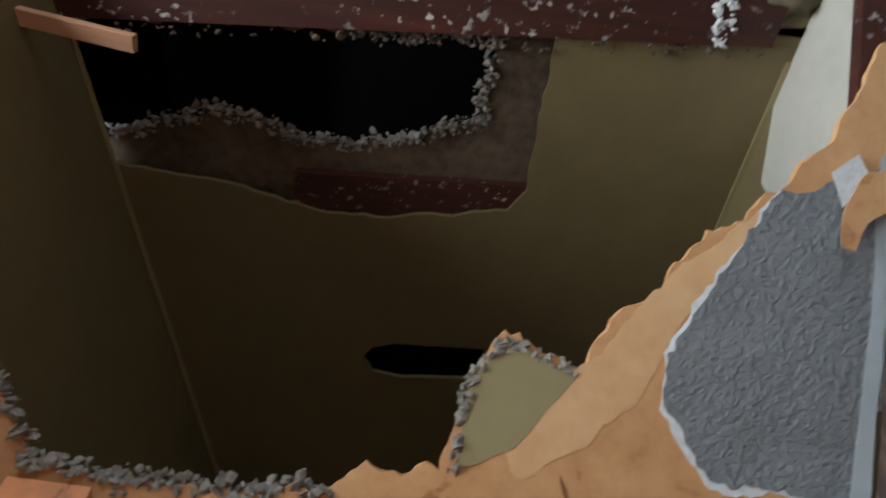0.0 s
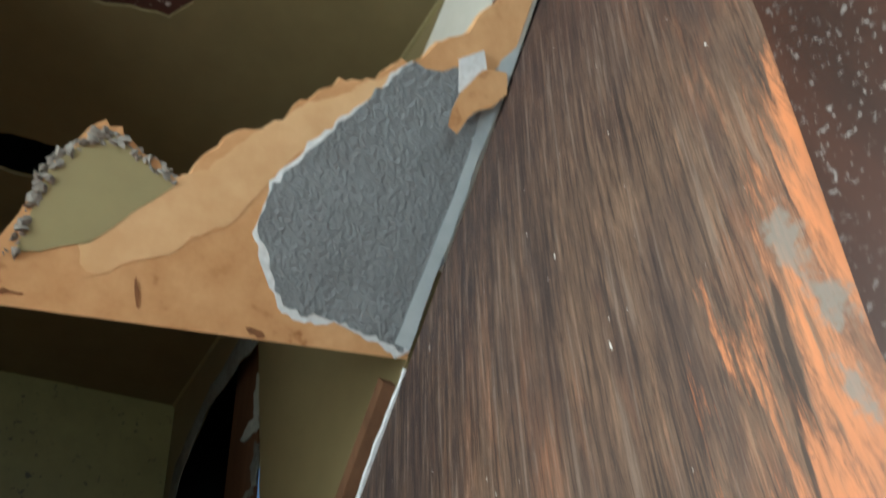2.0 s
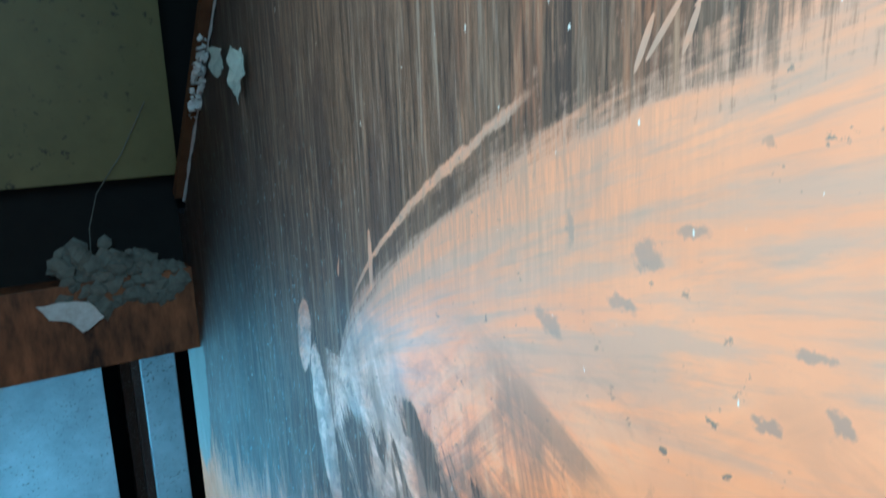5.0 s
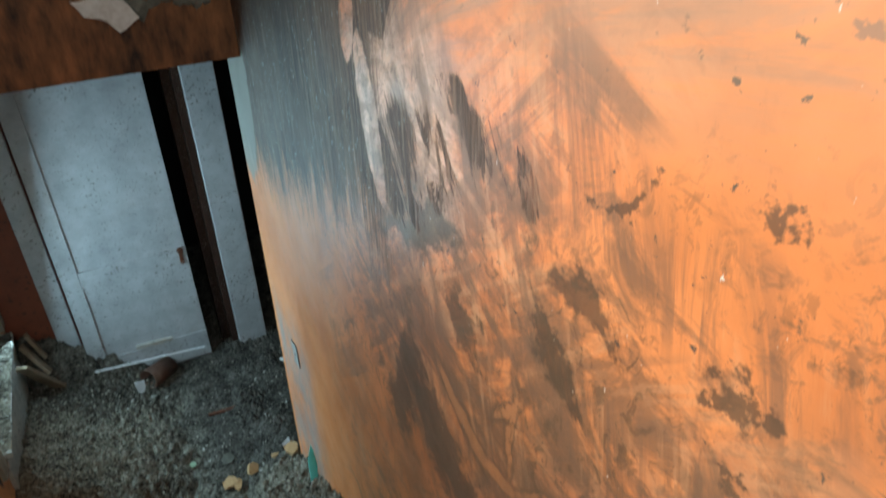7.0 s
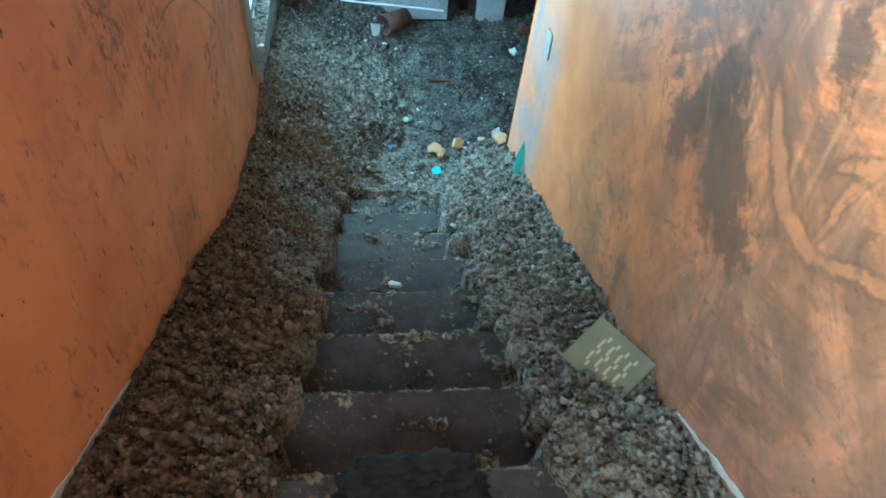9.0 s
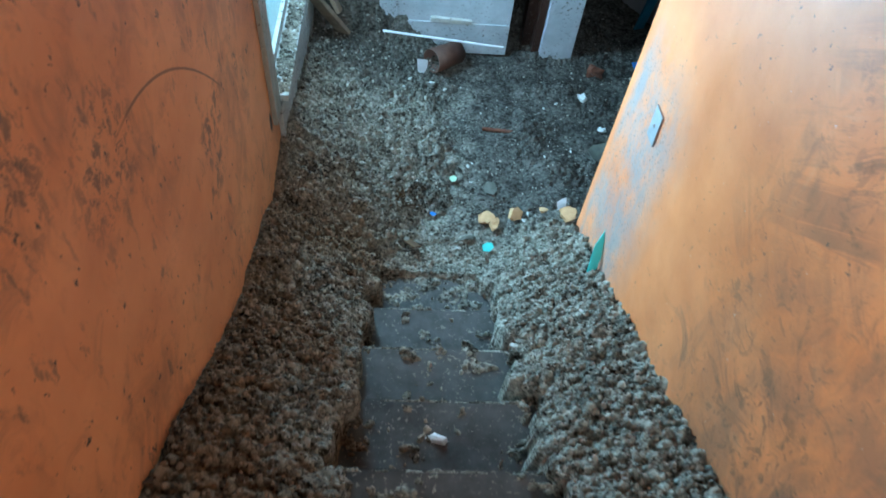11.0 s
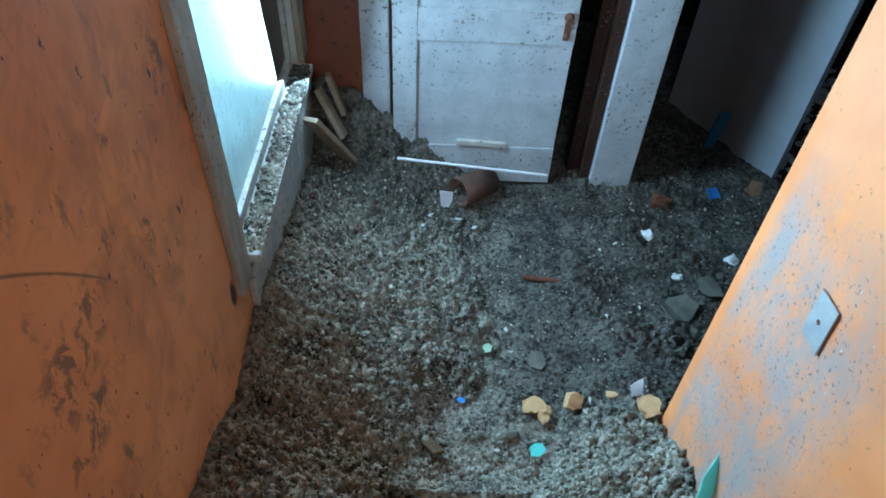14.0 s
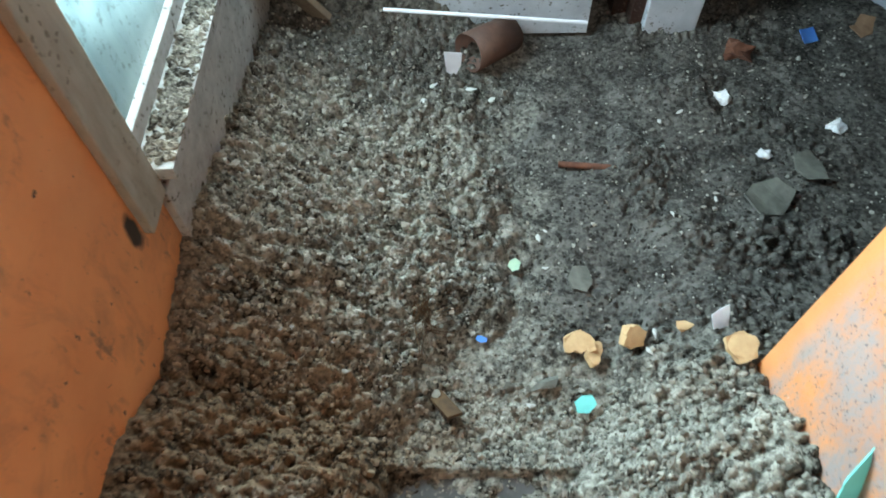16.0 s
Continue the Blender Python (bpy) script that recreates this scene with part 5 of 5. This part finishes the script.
# broken planks behind the sill
for p0, p1, w in (((-0.45, 4.15, 0.50), (-0.315, 4.25, 0.22), 0.085), ((-0.44, 4.33, 0.53), (-0.335, 4.27, 0.33), 0.06), ((-0.40, 4.36, 0.58), (-0.34, 4.34, 0.40), 0.05)):
    p0, p1 = Vector(p0), Vector(p1)
    pl = thing("broken_plank", p0.lerp(p1, 0.5), "short broken plank leaning in the corner by the window sill", "plank", "broken planks in the corner")
    pl.matrix_world = look(p0.lerp(p1, 0.5), p1, 25)
    part("board", box(-w / 2, w / 2, -0.011, 0.011, -(p1 - p0).length / 2, (p1 - p0).length / 2, 0.004), M_PLANK, pl)

# white rod, rusty can, litter
rod = thing("plastic_rod", (0, 0, 0), "thin white plastic rod lying across the rusty can", "rod")
b1 = bmesh.new()
bmesh.ops.create_cone(b1, segments=10, radius1=0.006, radius2=0.006, depth=0.66, cap_ends=True)
bmesh.ops.transform(b1, matrix=look((0.225, 4.19, 0.255), (0.55, 4.20, 0.215)), verts=b1.verts)
part("shaft", b1, M_PLASTIC, rod)


def tube(r, ln, wall, seg=28):
    bm = bmesh.new()
    rings = []
    for z, rr in ((0, r), (ln, r), (ln, r - wall), (0.02, r - wall)):
        rings.append([bm.verts.new((rr * math.cos(2 * math.pi * k / seg), rr * math.sin(2 * math.pi * k / seg), z)) for k in range(seg)])
    for a, b2 in zip(rings, rings[1:]):
        for k in range(seg):
            bm.faces.new((a[k], a[(k + 1) % seg], b2[(k + 1) % seg], b2[k]))
    bm.faces.new(rings[3])
    bm.faces.new(rings[0][::-1])
    for v in bm.verts:
        v.co += Vector((noise.noise(v.co * 14), noise.noise(v.co * 14 + Vector((3, 0, 0))), 0)) * 0.008
    return bm


can = thing("rusty_can", (0, 0, 0), "rusty brown can half buried in droppings before the white door", "can")
b1 = tube(0.066, 0.20, 0.004)
can_z = ground(0.13, 4.15)
bmesh.ops.transform(b1, matrix=look((0.315, 4.325, can_z + 0.030), (0.165, 4.190, can_z + 0.062)) @ pose(0, 0, 0, 180), verts=b1.verts)
part("body", b1, M_CLAY, can, "", True)
# dark disc added inside the can, in place of the shadow in its mouth
b1 = bmesh.new()
bmesh.ops.create_cone(b1, segments=24, radius1=0.060, radius2=0.060, depth=0.004, cap_ends=True)
bmesh.ops.transform(b1, matrix=look((0.315, 4.325, can_z + 0.030), (0.165, 4.190, can_z + 0.062)) @ pose(0, 0, -0.09), verts=b1.verts)
part("shade_disc", b1, M_DARK, can)
scrap = thing("white_scrap", (0.115, 4.135, 0.105), "bent white plastic scrap at the mouth of the can", "scrap")
part("sheet", slab([(-0.022, -0.035), (0.006, -0.055), (0.028, -0.01), (0.03, 0.042), (-0.03, 0.048)], [], lambda u, v, d: (u, d + u * u * 8, v), 0.002), M_PLASTIC, scrap)


def chip(name, x, y, r, material, label, category, seed, squash=(1, 1, 0.35), rot=(0, 0, 0), up=0.012, group=""):
    t = thing(name, at_ground(x, y, up), label, category, group, rot=rot)
    part("piece", lump(r * 1.1, seed * 1.37, squash, 1 if material in (M_CHIPY, M_CHIPW, M_SLAB) else 2, 0.62), material, t)
    return t


def shard(name, x, y, r, material, label, category, seed, rot=(0, 0, 0), up=0.012, thick=0.5, group=""):
    """A broken piece of plaster with a ragged outline, split edges and a rough face."""
    rnd = random.Random(seed)
    pts = [(r * (0.62 + 0.50 * rnd.random()) * math.cos(a), r * (0.50 + 0.42 * rnd.random()) * math.sin(a)) for a in [k * 6.283 / 6 + 0.5 * rnd.random() for k in range(6)]]
    t = thing(name, at_ground(x, y, up), label, category, group, rot=rot)
    bm = slab(rough_line(pts, r * 0.22, r * 0.035, seed), [], lambda u, v, d: (u, v, d * (1 + 6 * u) + 0.15 * r * noise.noise(Vector((u / r * 2, v / r * 2, seed)))), r * thick, r * 0.16)
    part("piece", bm, material, t)
    return t


def flake(name, x, y, pts, material, label, category, rot, up=0.014, th=0.003, group=""):
    t = thing(name, at_ground(x, y, up), label, category, group, rot=rot)
    part("piece", slab(rough_line(pts, 0.01, 0.0015, len(name)), [], lambda u, v, d: (u, v, d + 3.0 * u * u), th), material, t)
    return t


blob = [(-0.04, -0.02), (0.0, -0.035), (0.04, -0.015), (0.035, 0.02), (0.0, 0.03), (-0.035, 0.018)]


def scaled(k, sx=1.0):
    return [(a * k * sx, b * k) for a, b in blob]


shard("plaster_chip", 0.440, 3.158, 0.050, M_CHIPY, "pale yellow plaster chip on the droppings", "plaster chip", 3, (20, -8, 20), 0.020, group="yellow plaster chips")
shard("plaster_chip", 0.470, 3.118, 0.038, M_CHIPY, "pale yellow plaster chip on the droppings", "plaster chip", 9, (14, 12, 60), 0.020, group="yellow plaster chips")
shard("plaster_chip", 0.566, 3.158, 0.044, M_CHIPY, "pale yellow plaster chip with a brown broken side", "plaster chip", 5, (34, -16, 55), 0.026, 0.7, group="yellow plaster chips")
shard("plaster_chip", 0.782, 3.06, 0.050, M_CHIPY, "pale yellow plaster chip beside the foot of the orange wall", "plaster chip", 12, (16, 0, 10), 0.026, group="yellow plaster chips")
chip("white_stone", 1.02, 4.05, 0.027, M_GYPSUM_W, "round white plaster lump on the dark dirt", "plaster lump", 2, (1, 1, 0.6))
chip("mortar_lump", 1.095, 3.80, 0.022, M_GYPSUM_W, "pale mortar lump near a broken grey slab", "plaster lump", 7, (1, 0.8, 0.5))
chip("brown_lump", 1.11, 4.27, 0.04, M_RUST, "rust brown crumpled lump on the droppings", "litter", 8, (1, 0.9, 0.7))
flake("slab_piece", 1.06, 3.63, scaled(2.0), M_SLAB, "flat broken grey slab pressed into the dirt", "slab", (3, 4, 30), 0.012, 0.006)
flake("slab_piece", 0.465, 3.36, scaled(1.1), M_SLAB, "flat broken grey slab pressed into the dirt", "slab", (3, 4, 80), 0.012, 0.004)
flake("teal_flake", 0.434, 2.985, scaled(0.7), M_TEAL, "small turquoise paint flake", "paint flake", (20, 0, 20), 0.03)
flake("mint_flake", 0.792, 2.672, [(-0.022, -0.09), (0.015, -0.095), (0.03, 0.02), (0.02, 0.10), (-0.012, 0.02)], M_TEAL, "long turquoise flake stuck upright by the wall", "paint flake", (62, 8, 10), 0.075)
flake("pale_green_flake", 0.28, 3.40, scaled(0.55), M_MINT, "pale green paint flake", "paint flake", (20, 10, 50), 0.02)
flake("white_flake", 0.775, 3.165, [(-0.02, -0.03), (0.02, -0.025), (0.028, 0.03), (-0.02, 0.012)], M_PLASTIC, "white triangular flake by the wall corner", "paint flake", (40, 0, 10), 0.03)
flake("blue_wrapper", 1.385, 4.345, [(-0.04, -0.025), (0.035, -0.03), (0.04, 0.025), (-0.03, 0.03)], M_BLUE, "crumpled blue wrapper on the dirt", "wrapper", (25, 10, 30), 0.03)
flake("blue_fragment", 0.18, 3.165, scaled(0.28, 1.4), M_BLUE, "small blue plastic fragment", "litter", (10, 0, -20), 0.02)
flake("brown_paper", 1.60, 4.40, [(-0.05, -0.03), (0.0, -0.045), (0.055, -0.01), (0.03, 0.035), (-0.02, 0.02), (-0.045, 0.03)], M_BROWNPAPER, "crumpled faded brown paper on the dark dirt", "paper", (14, -10, 40), 0.02)
chip("mortar_lump", 1.365, 3.92, 0.030, M_GYPSUM_W, "pale mortar lump on the trodden dirt", "plaster lump", 17, (1, 0.7, 0.5))
flake("slab_piece", 1.215, 3.74, scaled(1.5), M_SLAB, "flat broken grey slab pressed into the dirt", "slab", (4, 2, 100), 0.012, 0.005)
chip("dark_clod", 0.345, 3.045, 0.030, M_SLAB, "dark crumbling clod by the yellow chips", "clod", 23, (1.3, 0.6, 0.5), (0, 0, 20))
chip("plaster_chip", 0.70, 3.17, 0.018, M_CHIPY, "small pale yellow plaster chip", "plaster chip", 29, (1, 0.8, 0.5), group="yellow plaster chips")
for x, y, r, seed in ((0.63, 3.16, 0.014, 61), (0.60, 3.10, 0.012, 62), (0.37, 3.40, 0.010, 63), (0.05, 4.06, 0.017, 64), (0.02, 3.98, 0.014, 65), (0.36, 3.50, 0.015, 66), (0.38, 3.53, 0.010, 67), (0.30, 2.99, 0.012, 68), (0.86, 3.98, 0.014, 69), (0.79, 3.95, 0.012, 70), (0.68, 2.36, 0.012, 71), (0.435, 2.22, 0.020, 72), (0.17, 4.06, 0.018, 73), (0.24, 4.03, 0.015, 74), (0.90, 3.62, 0.010, 75), (0.75, 3.55, 0.009, 76)):
    chip("white_chip", x, y, r * 0.62, M_CHIPW, "small white plaster chip on the droppings", "plaster chip", seed, (1.5, 0.8, 0.25), (0, 0, seed * 37 % 180), 0.010, "white plaster chips")

# a rotten strip of board and a tuft of root fibres in the drift
strip2 = thing("rotten_strip", at_ground(0.07, 3.00, 0.03), "rotten brown strip of board sunk in the droppings", "board", rot=(-30, 18, 24))
part("board", box(-0.022, 0.022, -0.075, 0.075, -0.004, 0.004, 0.002), M_ROOT, strip2)
tuft = thing("fibre_tuft", at_ground(0.02, 3.22, 0.0), "tuft of dry brown root fibres in the droppings", "fibres")
rnd = random.Random(303)
bm = bmesh.new()
for k in range(150):
    a, reach = rnd.random() * 6.283, 0.02 + 0.075 * rnd.random()
    p0 = Vector((0.03 * math.cos(a * 3), 0.05 * math.sin(a * 5), -0.01))
    p1 = p0 + Vector((reach * math.cos(a) * 0.7, reach * math.sin(a), 0.012 + 0.03 * rnd.random()))
    p2 = p1 + Vector((reach * math.cos(a + 0.7) * 0.5, reach * math.sin(a + 0.7) * 0.5, -0.012))
    side = Vector((-math.sin(a), math.cos(a), 0)) * 0.0011
    vs = [bm.verts.new(v) for v in (p0 - side, p0 + side, p1 + side, p1 - side, p2, p1 + Vector((0, 0, 0.0016)))]
    for f in ((0, 1, 5), (1, 2, 5), (3, 0, 5), (2, 4, 5), (4, 3, 5)):
        bm.faces.new([vs[i] for i in f])
tagged(part("fibres", bm, M_ROOT, tuft), kind="stuff")
b1 = bmesh.new()
bmesh.ops.create_cone(b1, segments=10, radius1=0.010, radius2=0.011, depth=0.20, cap_ends=True)
for v in b1.verts:
    v.co.x += 0.12 * v.co.z ** 2
bmesh.ops.transform(b1, matrix=pose(0, 0, 0, 0, 90, -6), verts=b1.verts)
bolt = thing("rusty_bar", at_ground(0.545, 3.775, 0.012), "short rusty iron bar lying on the dark dirt", "iron bar")
part("bar", b1, M_RUST, bolt)
tb = thing("teal_board", (1.47, 4.72, 0.10), "narrow teal painted board standing in the dirt", "board", rot=(8, 0, 20))
part("board", box(-0.035, 0.035, -0.008, 0.008, -0.12, 0.14, 0.006), M_TEAL_D, tb)
note = thing("paper_note", at_ground(0.70, 1.17, 0.065), "curled yellowed paper card with scribbled white lines", "paper card", rot=(2, -14, 38))
part("card", slab([(-0.08, -0.095), (0.08, -0.095), (0.08, 0.095), (-0.08, 0.095)], [], lambda u, v, d: (u, v, d + 0.6 * u * u), 0.002), M_CARD, note)
for k in range(4):
    sb = bmesh.new()
    for q in range(7):
        y0 = -0.055 + 0.03 * k + (0.004 if q % 3 else -0.005)
        x0 = -0.055 + 0.015 * q
        box(x0, x0 + 0.017, y0, y0 + 0.007, 0.0035 + 0.6 * x0 * x0, 0.0065 + 0.6 * x0 * x0, bm=sb)
    part("scribble", sb, M_SCRIBBLE, note)


def foot_strip(x0, x1, y0, z0, y1, z1, seed):
    up = 0.016
    line = rough_line([(y0, z0), (y1, z1), (y1, z1 + up * 1.6), ((y0 + y1) / 2, (z0 + z1) / 2 + up), (y0, z0 + up * 0.5)], 0.015, 0.005, seed)
    t = thing("peeled_strip", (0, 0, 0), "strip of pale peeled paint along the foot of the orange wall", "peeled paint", "peeled strips")
    part("skin", slab(line, [], lambda u, v, d: (x0 + (x1 - x0) * d, u, v), 1.0), M_GYPSUM_W, t)


foot_strip(XR - 0.003, XR - 0.0005, 1.00, 1.32, 0.55, 1.62, 3)
foot_strip(XL + 0.0005, XL + 0.003, 1.12, 1.345, 0.70, 1.625, 4)

# a clotted dark mass on a near tread
clot = thing("dark_clot", (0.14, 0.835, 1.415), "dark matted clot lying on a tread", "clot")
b1 = bmesh.new()
for k in range(26):
    join(b1, lump(0.030, k, (1.3, 0.9, 0.5), 3, 0.4), Matrix.Translation(((k % 9 - 4) * 0.03 + rnd.random() * 0.02, (k % 4) * 0.02 - 0.04, 0.01 + rnd.random() * 0.012)))
tagged(part("mass", b1, M_CLOT, clot, "", True), kind="stuff")
chip("pale_tuft", 0.16, 1.85, 0.024, M_GYPSUM_W, "pale torn tuft lying on a tread", "tuft", 4, (1.5, 0.7, 0.6))

chip("white_chip", 0.06, 0.90, 0.014, M_GYPSUM_W, "small white plaster chip on a tread", "plaster chip", 91, (1, 0.8, 0.7), (0, 0, 30), 0.012, "white plaster chips")

# loose bits scattered over the dirt
bits = bmesh.new()
rnd = random.Random(77)
for k in range(520):
    y = 2.75 + 2.1 * rnd.random()
    x = -0.1 + 1.6 * rnd.random() if y > 3.1 else -0.3 + 1.0 * rnd.random()
    if y < Y_END + 0.02 and x > XR - 0.02:
        continue
    r = 0.0018 + 0.006 * rnd.random() ** 4
    join(bits, lump(r, k, (1.5, 0.9, 0.4), 1, 0.5), Matrix.Translation(at_ground(x, y, 0.006)) @ pose(0, 0, 0, 0, rnd.random() * 60, rnd.random() * 360))
tagged(part("pale_bits", bits, M_GYPSUM, None, "small pale chips scattered over the dark dirt"), category="chips", kind="stuff")
sill_bits = bmesh.new()
for k in range(900):
    y = WIN_Y0 + 0.02 + (WIN_Y1 - WIN_Y0 - 0.04) * rnd.random()
    x = XL - 0.015 + 0.065 * rnd.random() ** 0.8
    join(sill_bits, lump(0.005 + 0.007 * rnd.random(), k, (1, 1, 0.8), 1, 0.5), Matrix.Translation((x, y, WIN_Z0 + 0.004)))
tagged(part("sill_droppings", sill_bits, M_GUANO, None, "lumpy droppings heaped along the window sill"), category="droppings", kind="stuff")
